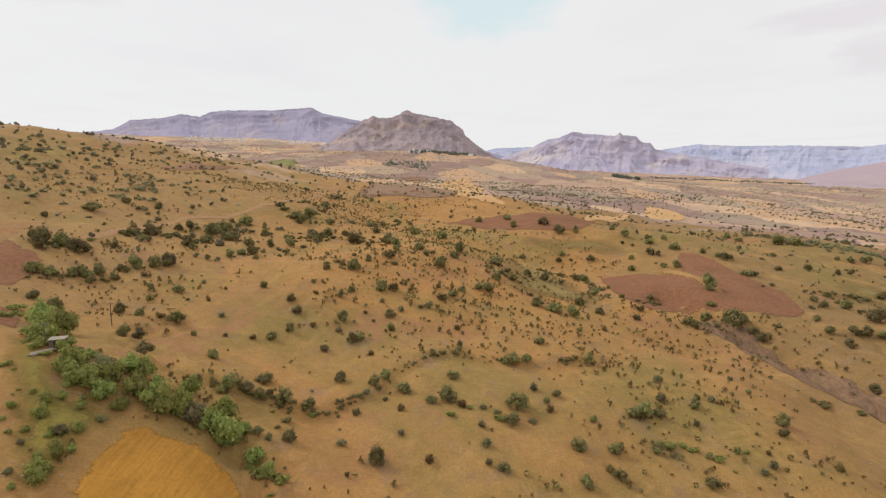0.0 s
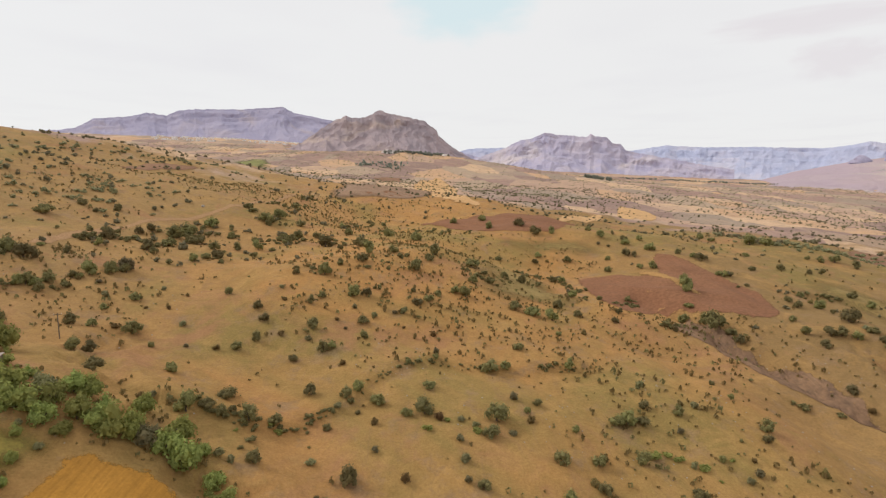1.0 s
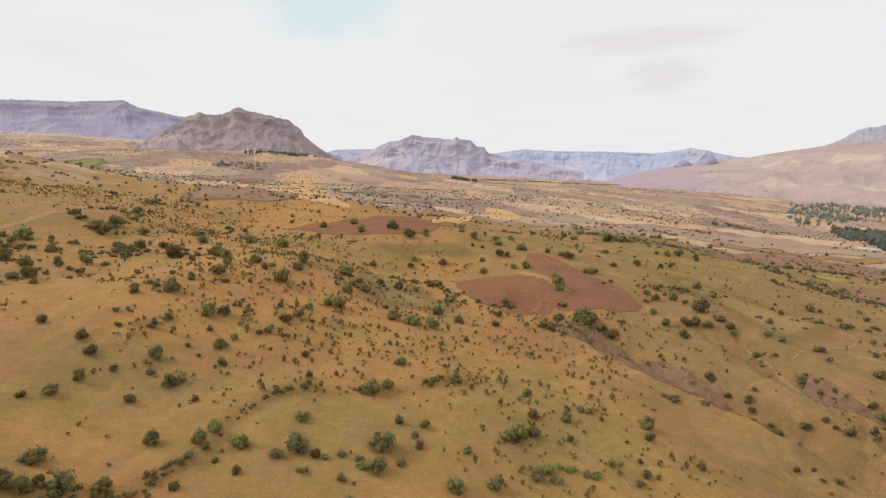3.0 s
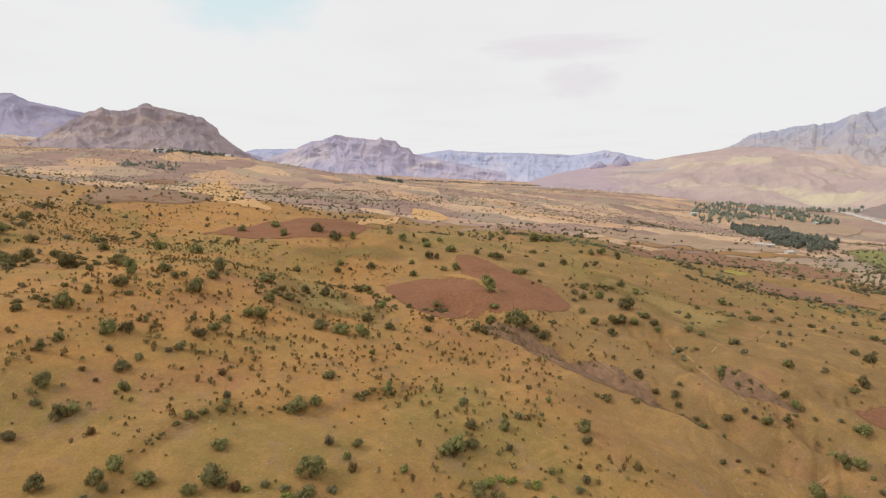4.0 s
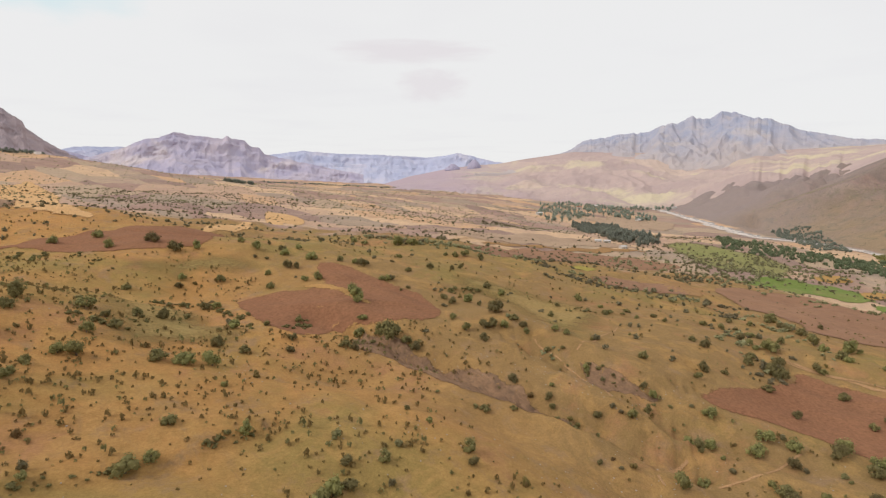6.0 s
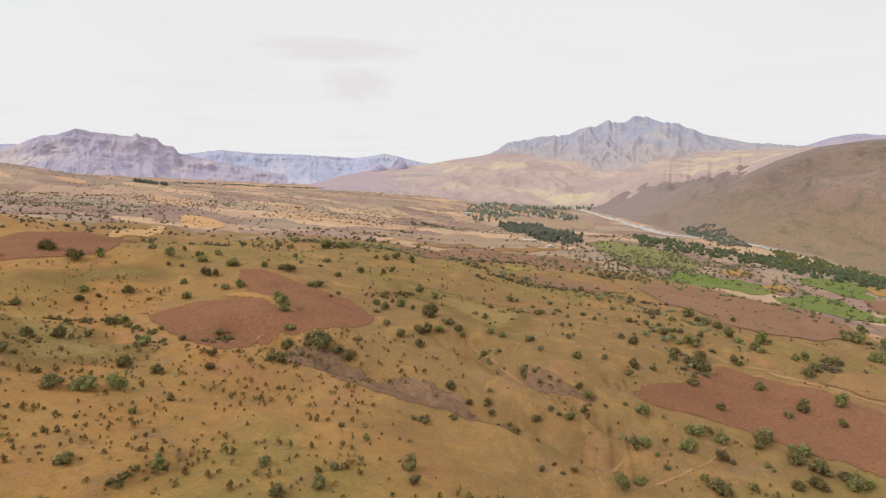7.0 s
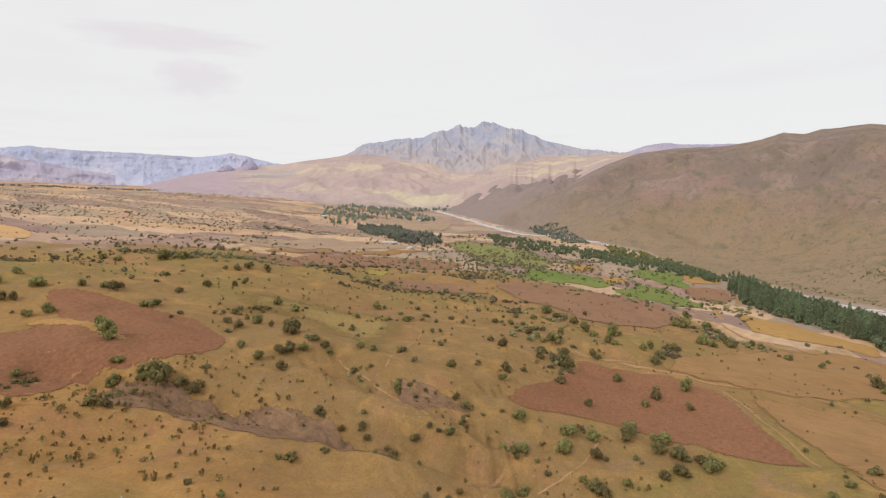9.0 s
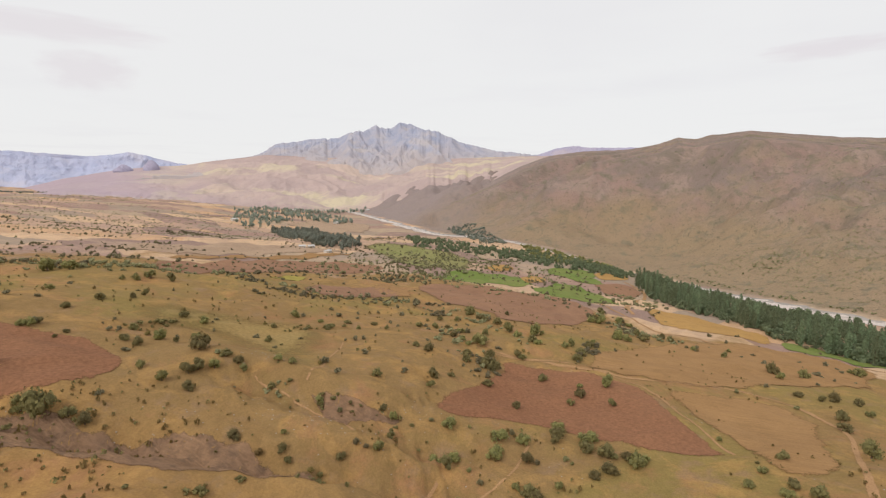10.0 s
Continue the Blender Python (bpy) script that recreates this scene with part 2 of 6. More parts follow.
def ground_z(x, y):
    x, y = np.asarray(x, float), np.asarray(y, float)
    r, s = np.hypot(x, y), line_distance(x, y, RIVER)
    z = 10 + 0.010 * np.clip((x - 700) * 0.6 + y * 0.8, 0, 3500)                       # valley floor
    z = z + 0.10 * (soft(s - 170, 40) - soft(s - 900, 150))                            # near bank
    z = z + 0.06 * soft(r - 1500, 200) * np.clip((35 - np.degrees(np.arctan2(x, y))) / 45, 0, 1.15)
    west = np.clip((6 - np.degrees(np.arctan2(x, y))) / 10, 0, 1)
    z = z + 0.07 * west * (soft(r - 2150, 120) - soft(r - 3150, 100)) + 55 * np.exp(-((x - 20) ** 2 + (y - 1990) ** 2) / (2 * 330 ** 2))   # apron under the mesa and crag
    e = np.clip(-s - 45, -400, None)
    rise = soft(e, 25) - 0.92 * soft(e - 650, 150)
    bend = 60 * fbm(x / 300, y / 300, 13, 3)
    fold = ridged((x + bend) / 380, (y - bend) / 380, 3) * 34 + ridged((x - bend) / 130, (y + bend) / 130, 8, 4) * 22
    z = z + 0.19 * rise + fold * np.clip(e / 260, 0, 1)                                # far bank, folded
    for hx, hy, reach, tall in NEAR_SWELLS + MIDDLE_SWELLS + FAR_SWELLS + NEAR_KNOLLS + GULLY_KNOLLS + MIDDLE_KNOLLS + FAR_KNOLLS:
        z = z + tall * np.exp(-((x - hx) ** 2 + (y - hy) ** 2) / (2 * reach * reach))
    for run, half, deep in GULLIES:
        d = line_distance(x, y, run)
        z = z - deep * np.exp(-(d / half) ** 2) + 1.1 * ridged(x / 6, y / 6, 77, 3) * np.exp(-(d / (1.4 * half)) ** 2)
    for run, half, tall in CRESTS:
        z = z + tall * np.exp(-(line_distance(x, y, run) / half) ** 2)
    for run, step in BANKS:
        d = line_distance(x, y, run)
        z = z + step * np.tanh(d / 0.9) * 0.5 * np.exp(-(d / 7) ** 2)
    z = np.where(s < -60, east_ridge(x, y, z), z)
    near = np.clip(s / 200, 0, 1)
    z = z + near * (fbm(x / 42, y / 42, 21, 3) * 0.9 * np.clip(r / 150, 0.5, 3) + fbm(x / 8, y / 8, 31, 3) * 0.26 + ridged((x + y) / 26, (y - x) / 60, 37, 3) * 0.7)
    return z - 1.2 * np.exp(-(s / 22) ** 2)                                            # river bed
# ---- end of land ----

# ---- materials ----
def material(name, rough=0.9):
    m = bpy.data.materials.new(name)
    m.use_nodes = True
    b = m.node_tree.nodes["Principled BSDF"]
    b.inputs["Roughness"].default_value = rough
    b.inputs["Specular IOR Level"].default_value = 0.08
    return m, m.node_tree.nodes, m.node_tree.links, b


def noise_of(n, l, vec, scale, detail=4.0, rough=0.55, distort=0.0):
    t = n.new("ShaderNodeTexNoise")
    t.inputs["Scale"].default_value, t.inputs["Detail"].default_value = scale, detail
    t.inputs["Roughness"].default_value, t.inputs["Distortion"].default_value = rough, distort
    if vec is not None:
        l.new(vec, t.inputs["Vector"])
    return t.outputs[0]


def span(n, l, sock, lo, hi, a=0.0, b=1.0):
    m = n.new("ShaderNodeMapRange")
    for k, v in zip(("From Min", "From Max", "To Min", "To Max"), (lo, hi, a, b)):
        m.inputs[k].default_value = v
    l.new(sock, m.inputs["Value"])
    return m.outputs[0]


def blend(n, l, fac, a, b):
    m = n.new("ShaderNodeMix")
    m.data_type = "RGBA"
    for sock, v in ((m.inputs[0], fac), (m.inputs[6], a), (m.inputs[7], b)):
        if isinstance(v, tuple):
            sock.default_value = (*v, 1)
        elif isinstance(v, (int, float)):
            sock.default_value = v
        else:
            l.new(v, sock)
    return m.outputs[2]


def bump(n, l, b, height, strength, distance):
    k = n.new("ShaderNodeBump")
    k.inputs["Strength"].default_value, k.inputs["Distance"].default_value = strength, distance
    l.new(height, k.inputs["Height"])
    l.new(k.outputs[0], b.inputs["Normal"])


def place_of(n):
    return n.new("ShaderNodeTexCoord").outputs["Object"]


def stretched(n, l, vec, scale, turn=0.0):
    m = n.new("ShaderNodeMapping")
    m.inputs["Scale"].default_value = scale
    m.inputs["Rotation"].default_value = (0, 0, turn)
    l.new(vec, m.inputs["Vector"])
    return m.outputs[0]


def earth_material(name, base, second, third, big=0.02, mid=0.15, fine=1.6, relief=0.25, furrow=None, soft=True, fray_scale=0.45, edge=(0.44, 0.53)):
    """Soil or stubble: two scales of colour, a third tone in blotches, fine speckle and relief."""
    m, n, l, b = material(name, 0.95)
    v = place_of(n)
    c = blend(n, l, span(n, l, noise_of(n, l, v, big, 5, 0.6), 0.38, 0.62), base, second)
    c = blend(n, l, span(n, l, noise_of(n, l, v, mid, 5, 0.65), 0.5, 0.7, 0, 0.75), c, third)
    speck = noise_of(n, l, v, fine, 4, 0.75)
    if furrow is not None:
        fv = stretched(n, l, v, (1.6, 0.06, 1), furrow)
        speck = blend(n, l, 0.5, speck, noise_of(n, l, fv, 1.0, 3, 0.6))
    dark = n.new("ShaderNodeHueSaturation")
    l.new(c, dark.inputs["Color"])
    l.new(span(n, l, speck, 0.3, 0.7, 0.72, 1.22), dark.inputs["Value"])
    l.new(dark.outputs[0], b.inputs["Base Color"])
    bump(n, l, b, speck, 0.6, relief)
    if soft:                                                    # plots fray into the grass along their edges
        cover = n.new("ShaderNodeAttribute")
        cover.attribute_name = "cover"
        fray = n.new("ShaderNodeMath")
        fray.operation = "ADD"
        l.new(cover.outputs["Fac"], fray.inputs[0])
        l.new(span(n, l, noise_of(n, l, v, fray_scale, 9, 0.82), 0.25, 0.75, -0.36, 0.36), fray.inputs[1])
        l.new(span(n, l, fray.outputs[0], *edge), b.inputs["Alpha"])
    return m


def pasture_colour(n, l, v):
    """Dry summer pasture: orange straw, olive swards, pinkish bare soil, grey stony wear."""
    straw = blend(n, l, span(n, l, noise_of(n, l, v, 0.03, 5, 0.6), 0.36, 0.64), (0.455, 0.236, 0.084), (0.385, 0.208, 0.075))
    spot = n.new("ShaderNodeSeparateXYZ")
    l.new(v, spot.inputs[0])
    lean = n.new("ShaderNodeMath")
    lean.operation = "MULTIPLY_ADD"
    lean.inputs[1].default_value = 90.0
    l.new(noise_of(n, l, v, 0.02, 4, 0.6), lean.inputs[0])
    l.new(spot.outputs["X"], lean.inputs[2])
    straw = blend(n, l, span(n, l, lean.outputs[0], 100, 165, 0.0, 0.9), straw, (0.27, 0.172, 0.074))
    straw = blend(n, l, span(n, l, lean.outputs[0], 10, -70, 0.0, 0.75), straw, (0.325, 0.212, 0.092))
    c = blend(n, l, span(n, l, noise_of(n, l, v, 0.0125, 5, 0.6, 0.6), 0.49, 0.62, 0, 0.8), straw, (0.265, 0.195, 0.066))
    c = blend(n, l, span(n, l, noise_of(n, l, v, 0.045, 6, 0.68, 0.4), 0.54, 0.66, 0, 0.85), c, (0.37, 0.19, 0.092))
    c = blend(n, l, span(n, l, noise_of(n, l, v, 0.075, 6, 0.7, 0.8), 0.5, 0.62, 0, 0.55), c, (0.45, 0.26, 0.095))
    c = blend(n, l, span(n, l, noise_of(n, l, v, 0.11, 6, 0.7), 0.55, 0.66, 0, 0.75), c, (0.30, 0.19, 0.105))
    rill = stretched(n, l, v, (0.34, 0.07, 0.3), 0.6)
    c = blend(n, l, span(n, l, noise_of(n, l, rill, 1.0, 5, 0.7, 0.6), 0.56, 0.68, 0, 0.45), c, (0.29, 0.175, 0.085))
    c = blend(n, l, span(n, l, noise_of(n, l, v, 0.33, 6, 0.75), 0.54, 0.72, 0, 0.45), c, (0.245, 0.165, 0.06))
    return blend(n, l, span(n, l, noise_of(n, l, v, 0.9, 4, 0.8), 0.58, 0.70, 0, 0.4), c, (0.22, 0.15, 0.055))


def farmland_colour(n, l, v):
    """Far patchwork of strips and fields, each plot in its own tone, with scrubby ground between."""
    vo = n.new("ShaderNodeTexVoronoi")
    vo.inputs["Scale"].default_value = 0.0105
    l.new(stretched(n, l, v, (1.0, 0.55, 0.02), 0.5), vo.inputs["Vector"])
    ramp = n.new("ShaderNodeValToRGB")
    ramp.color_ramp.interpolation = "CONSTANT"
    # plot tones shifted towards mauve to stand for the haze of distance
    tones = ((0.480, 0.318, 0.222), (0.345, 0.222, 0.176), (0.600, 0.405, 0.255), (0.345, 0.262, 0.195), (0.560, 0.350, 0.205), (0.300, 0.200, 0.162), (0.430, 0.316, 0.217))
    for k, c in enumerate(tones):
        e = ramp.color_ramp.elements[k] if k < 2 else ramp.color_ramp.elements.new(k / 7)
        e.position, e.color = k / 7, (*c, 1)
    sep = n.new("ShaderNodeSeparateColor")
    l.new(vo.outputs["Color"], sep.inputs[0])
    l.new(sep.outputs[0], ramp.inputs[0])
    c = blend(n, l, span(n, l, noise_of(n, l, v, 0.006, 5, 0.6), 0.52, 0.66, 0.0, 0.6), ramp.outputs[0], (0.389, 0.263, 0.211))
    c = blend(n, l, span(n, l, noise_of(n, l, v, 0.02, 6, 0.65, 0.6), 0.52, 0.64, 0, 0.6), c, (0.483, 0.336, 0.231))
    return blend(n, l, span(n, l, noise_of(n, l, v, 0.05, 6, 0.7), 0.5, 0.7, 0, 0.55), c, (0.307, 0.219, 0.169))


def slope_colour(n, l, v):
    """Far bare mountainside: mauve-brown soil above, bluer for haze, tan grass on the benches, olive scrub in the
    folds.
    """
    c = blend(n, l, span(n, l, noise_of(n, l, v, 0.0062, 6, 0.68, 0.4), 0.45, 0.55), (0.296, 0.202, 0.170), (0.238, 0.180, 0.155))
    c = blend(n, l, span(n, l, noise_of(n, l, v, 0.0035, 6, 0.65, 0.8), 0.49, 0.58, 0, 0.85), c, (0.289, 0.213, 0.155))
    c = blend(n, l, span(n, l, noise_of(n, l, v, 0.016, 6, 0.72), 0.49, 0.6, 0, 0.75), c, (0.202, 0.162, 0.128))
    c = blend(n, l, span(n, l, noise_of(n, l, v, 0.009, 6, 0.72, 0.5), 0.54, 0.62, 0, 0.75), c, (0.332, 0.242, 0.201))
    spot = n.new("ShaderNodeSeparateXYZ")
    l.new(v, spot.inputs[0])
    high = n.new("ShaderNodeMath")
    high.operation = "MULTIPLY_ADD"
    high.inputs[1].default_value = 260.0
    l.new(noise_of(n, l, v, 0.005, 6, 0.7), high.inputs[0])
    l.new(spot.outputs["Z"], high.inputs[2])
    c = blend(n, l, span(n, l, high.outputs[0], 165, 260, 0.8, 0.0), c, (0.298, 0.213, 0.128))       # tan grass on the lower benches
    c = blend(n, l, span(n, l, noise_of(n, l, v, 0.03, 6, 0.75, 0.6), 0.52, 0.64, 0, 0.7), c, (0.177, 0.158, 0.109))
    c = blend(n, l, span(n, l, noise_of(n, l, v, 0.12, 5, 0.85), 0.56, 0.64, 0, 0.8), c, (0.115, 0.107, 0.077))
    north = n.new("ShaderNodeMath")
    north.operation = "MULTIPLY_ADD"
    north.inputs[1].default_value = 700.0
    l.new(noise_of(n, l, v, 0.003, 6, 0.65), north.inputs[0])
    l.new(spot.outputs["Y"], north.inputs[2])
    return blend(n, l, span(n, l, north.outputs[0], 600, 1150, 0, 0.75), c, (0.289, 0.232, 0.228))    # haze painted in: paler mauve up the valley


def share(n, l, v, name, scale, wide):
    """A point attribute frayed by noise into an uneven border."""
    at = n.new("ShaderNodeAttribute")
    at.attribute_name = name
    add = n.new("ShaderNodeMath")
    add.operation = "ADD"
    l.new(at.outputs["Fac"], add.inputs[0])
    l.new(span(n, l, noise_of(n, l, v, scale, 7, 0.7), 0.25, 0.75, -wide, wide), add.inputs[1])
    return span(n, l, add.outputs[0], 0.36, 0.64)


def ground_material():
    """One skin for the whole land: pasture near by, farmland beyond, bare slopes over the river."""
    m, n, l, b = material("dry land", 0.95)
    v = place_of(n)
    c = blend(n, l, share(n, l, v, "farm", 0.012, 0.5), pasture_colour(n, l, v), farmland_colour(n, l, v))
    c = blend(n, l, share(n, l, v, "bank", 0.03, 0.3), c, slope_colour(n, l, v))
    speck = noise_of(n, l, v, 1.9, 5, 0.8)
    clod = noise_of(n, l, v, 0.4, 4, 0.75)
    for sock, lo, hi in ((speck, 0.8, 1.18), (clod, 0.88, 1.1)):
        dark = n.new("ShaderNodeHueSaturation")
        l.new(c, dark.inputs["Color"])
        l.new(span(n, l, sock, 0.3, 0.7, lo, hi), dark.inputs["Value"])
        c = dark.outputs[0]
    l.new(c, b.inputs["Base Color"])
    swell = noise_of(n, l, v, 0.11, 5, 0.6, 0.3)
    bump(n, l, b, blend(n, l, 0.5, blend(n, l, 0.4, speck, clod), swell), 0.8, 0.9)
    return m


def rock_material(name, light, dark, tan, scale=1.0):
    """Far crags: strata, gullies and scree, in tones that carry painted haze."""
    m, n, l, b = material(name, 0.95)
    v = place_of(n)
    c = blend(n, l, span(n, l, noise_of(n, l, v, 0.006 * scale, 6, 0.65), 0.38, 0.62), light, dark)
    st = stretched(n, l, v, (0.15, 0.15, 1.0))
    c = blend(n, l, span(n, l, noise_of(n, l, st, 0.035 * scale, 5, 0.65), 0.5, 0.68, 0, 0.4), c, dark)
    c = blend(n, l, span(n, l, noise_of(n, l, v, 0.0028 * scale, 5, 0.6, 0.5), 0.54, 0.66, 0, 0.85), c, tan)
    l.new(c, b.inputs["Base Color"])
    bump(n, l, b, noise_of(n, l, v, 0.05 * scale, 7, 0.75), 0.8, 10 / scale)
    return m


def leaf_material(name, light, dark):
    m, n, l, b = material(name, 0.75)
    info = n.new("ShaderNodeObjectInfo").outputs["Random"]
    isl = n.new("ShaderNodeNewGeometry").outputs["Random Per Island"]
    c = blend(n, l, isl, dark, light)
    hs = n.new("ShaderNodeHueSaturation")
    l.new(c, hs.inputs["Color"])
    l.new(span(n, l, info, 0, 1, 0.475, 0.525), hs.inputs["Hue"])
    l.new(span(n, l, info, 0, 1, 0.75, 1.25), hs.inputs["Value"])
    l.new(hs.outputs[0], b.inputs["Base Color"])
    thin, mix = n.new("ShaderNodeBsdfTranslucent"), n.new("ShaderNodeMixShader")
    mix.inputs[0].default_value = 0.3
    l.new(hs.outputs[0], thin.inputs["Color"])
    l.new(b.outputs[0], mix.inputs[1])
    l.new(thin.outputs[0], mix.inputs[2])
    l.new(mix.outputs[0], n["Material Output"].inputs["Surface"])
    return m


def plain_material(name, base, second, scale=2.0, rough=0.8):
    m, n, l, b = material(name, rough)
    v = place_of(n)
    l.new(blend(n, l, span(n, l, noise_of(n, l, v, scale, 5, 0.65), 0.35, 0.65), base, second), b.inputs["Base Color"])
    return m


LAND = ground_material()
RED_SOIL = earth_material("ploughed red soil", (0.245, 0.114, 0.061), (0.276, 0.135, 0.073), (0.214, 0.103, 0.057), 0.015, 0.06, 0.9, 0.15)
BROWN_SOIL = earth_material("ploughed brown soil", (0.275, 0.152, 0.092), (0.305, 0.17, 0.102), (0.24, 0.132, 0.084), 0.02, 0.09, 1.2, 0.2, 0.4, True, 0.25)
WHEAT = earth_material("ripe wheat", (0.48, 0.235, 0.045), (0.42, 0.205, 0.042), (0.36, 0.175, 0.038), 0.05, 0.22, 1.8, 0.5, 0.9)
STUBBLE = earth_material("stubble", (0.345, 0.2, 0.09), (0.32, 0.183, 0.081), (0.285, 0.165, 0.074), 0.03, 0.12, 1.5, 0.2, 0.3, True, 0.2)
OCHRE = earth_material("dry ochre field soil", (0.56, 0.335, 0.155), (0.61, 0.375, 0.180), (0.48, 0.290, 0.145), 0.03, 0.12, 1.5, 0.2, 0.3, True, 0.2)
GRAIN = earth_material("ripe valley grain", (0.44, 0.26, 0.092), (0.405, 0.235, 0.085), (0.36, 0.21, 0.08), 0.03, 0.12, 1.2, 0.2, 0.5, True, 0.2)
GREEN_CROP = earth_material("green crop", (0.15, 0.205, 0.05), (0.195, 0.22, 0.065), (0.24, 0.22, 0.085), 0.02, 0.06, 0.8, 0.3, 0.2, True, 0.12)
MEADOW = earth_material("dry green meadow", (0.295, 0.212, 0.082), (0.325, 0.217, 0.086), (0.265, 0.2, 0.075), 0.02, 0.08, 0.8, 0.3, None, True, 0.05, (0.1, 0.95))
GULLY = earth_material("eroded gully soil", (0.235, 0.142, 0.088), (0.30, 0.18, 0.105), (0.13, 0.085, 0.06), 0.12, 0.3, 1.0, 2.0, 1.2, True, 0.22)
SCRUB = earth_material("scrubby brown slope soil", (0.30, 0.195, 0.13), (0.34, 0.215, 0.135), (0.255, 0.165, 0.115), 0.02, 0.08, 0.8, 0.4, None, True, 0.05, (0.1, 0.95))
FODDER = earth_material("yellow-green fodder", (0.34, 0.275, 0.07), (0.31, 0.26, 0.075), (0.28, 0.225, 0.075), 0.03, 0.12, 1.2, 0.2, 0.5, True, 0.2)
FALLOW = earth_material("pale fallow soil", (0.42, 0.295, 0.20), (0.39, 0.27, 0.185), (0.35, 0.245, 0.17), 0.01, 0.04, 0.6, 0.3, None, True, 0.06)
VALLEY_GRASS = earth_material("green valley grass", (0.235, 0.23, 0.085), (0.27, 0.24, 0.10), (0.20, 0.205, 0.075), 0.01, 0.05, 0.5, 0.3, None, True, 0.06, (0.1, 0.95))
DUST = earth_material("dusty track", (0.385, 0.225, 0.112), (0.41, 0.24, 0.122), (0.345, 0.20, 0.10), 0.05, 0.3, 2.0, 0.1, None, True, 0.8)
GRAVEL = earth_material("pale river gravel", (0.56, 0.48, 0.43), (0.63, 0.55, 0.50), (0.46, 0.385, 0.33), 0.02, 0.07, 0.5, 0.2, None, True, 0.03)
ORCHARD = earth_material("weedy orchard grass", (0.33, 0.235, 0.062), (0.27, 0.22, 0.06), (0.20, 0.185, 0.05), 0.06, 0.25, 1.3, 0.3, None, True, 0.3, (0.1, 0.95))
GRASS = earth_material("dry grass", (0.42, 0.235, 0.09), (0.36, 0.21, 0.08), (0.33, 0.20, 0.08), 0.05, 0.2, 1.5, 0.2)


OAK_LEAF = leaf_material("oak leaves", (0.305, 0.267, 0.111), (0.168, 0.152, 0.067))
GREEN_LEAF = leaf_material("fresh green leaves", (0.375, 0.394, 0.119), (0.237, 0.256, 0.077))
GREY_LEAF = leaf_material("grey-green leaves", (0.310, 0.266, 0.138), (0.172, 0.156, 0.083))
DARK_LEAF = leaf_material("dark tussock leaves", (0.287, 0.201, 0.081), (0.171, 0.124, 0.051))
# grey-green leaves paled to stand for haze over the far bushes
HAZED_BUSH_LEAF = leaf_material("haze-paled grey-green leaves", (0.319, 0.286, 0.163), (0.195, 0.179, 0.101))
POPLAR_LEAF = leaf_material("poplar leaves", (0.232, 0.276, 0.155), (0.143, 0.174, 0.102))
# far groves: haze painted in as a paler, bluer leaf colour
HAZE_LEAF = leaf_material("haze-paled far leaves", (0.305, 0.325, 0.260), (0.208, 0.231, 0.189))
BARK = plain_material("grey bark", (0.12, 0.09, 0.065), (0.17, 0.135, 0.10), 6.0)
STONE = plain_material("pale field stone", (0.42, 0.36, 0.30), (0.30, 0.25, 0.20), 3.0)
WALL_PLASTER = plain_material("pale plaster", (0.62, 0.57, 0.52), (0.52, 0.47, 0.42), 0.8)
TOWN_WALL = plain_material("whitewashed town wall", (0.84, 0.80, 0.78), (0.74, 0.69, 0.66), 0.05)
ROOF_TIN = plain_material("pale tin roof", (0.60, 0.58, 0.56), (0.48, 0.46, 0.45), 0.7, 0.5)
ROOF_TILE = plain_material("red tile roof", (0.36, 0.17, 0.11), (0.28, 0.13, 0.09), 1.5)
DARK_GLASS = plain_material("dark window", (0.03, 0.035, 0.04), (0.05, 0.05, 0.055), 1.0, 0.2)
OLD_WOOD = plain_material("weathered wood", (0.20, 0.155, 0.115), (0.13, 0.10, 0.075), 4.0)
WATER = plain_material("silty river water", (0.42, 0.37, 0.33), (0.34, 0.31, 0.29), 0.05, 0.25)

# ---- large structure: the ground and the mountains ----
def mesh_object(name, verts, faces, mat, smooth=True):
    me = bpy.data.meshes.new(name)
    me.from_pydata([tuple(map(float, v)) for v in verts], [], faces)
    me.materials.append(mat)
    if smooth:
        me.polygons.foreach_set("use_smooth", [True] * len(me.polygons))
    return new(name, me)


def grid_mesh(name, X, Y, Z, mat):
    """A sheet over a rectangular table of places; fast for large sheets."""
    rows, cols = X.shape
    idx = np.arange(rows * cols).reshape(rows, cols)
    quads = np.stack([idx[:-1, :-1], idx[:-1, 1:], idx[1:, 1:], idx[1:, :-1]], -1).reshape(-1, 4)
    me = bpy.data.meshes.new(name)
    me.vertices.add(rows * cols)
    me.vertices.foreach_set("co", np.stack([X, Y, Z], -1).ravel())
    me.loops.add(quads.size)
    me.loops.foreach_set("vertex_index", quads.ravel())
    me.polygons.add(len(quads))
    me.polygons.foreach_set("loop_start", np.arange(len(quads)) * 4)
    me.polygons.foreach_set("use_smooth", np.ones(len(quads), bool))
    me.materials.append(mat)
    me.update(calc_edges=True)
    me.validate()
    return new(name, me)


RADII = np.concatenate([[0.5, 8, 16, 24, 32], np.geomspace(40, 4700, 430)])
FINE = np.arange(-46, 118, 0.2)
BEARINGS = np.concatenate([FINE, np.arange(118, 314, 4.0), [314]])


def polar_grid():
    R, A = np.meshgrid(RADII, np.radians(BEARINGS), indexing="ij")
    return R * np.sin(A), R * np.cos(A)


GX, GY = polar_grid()
GZ = ground_z(GX, GY)


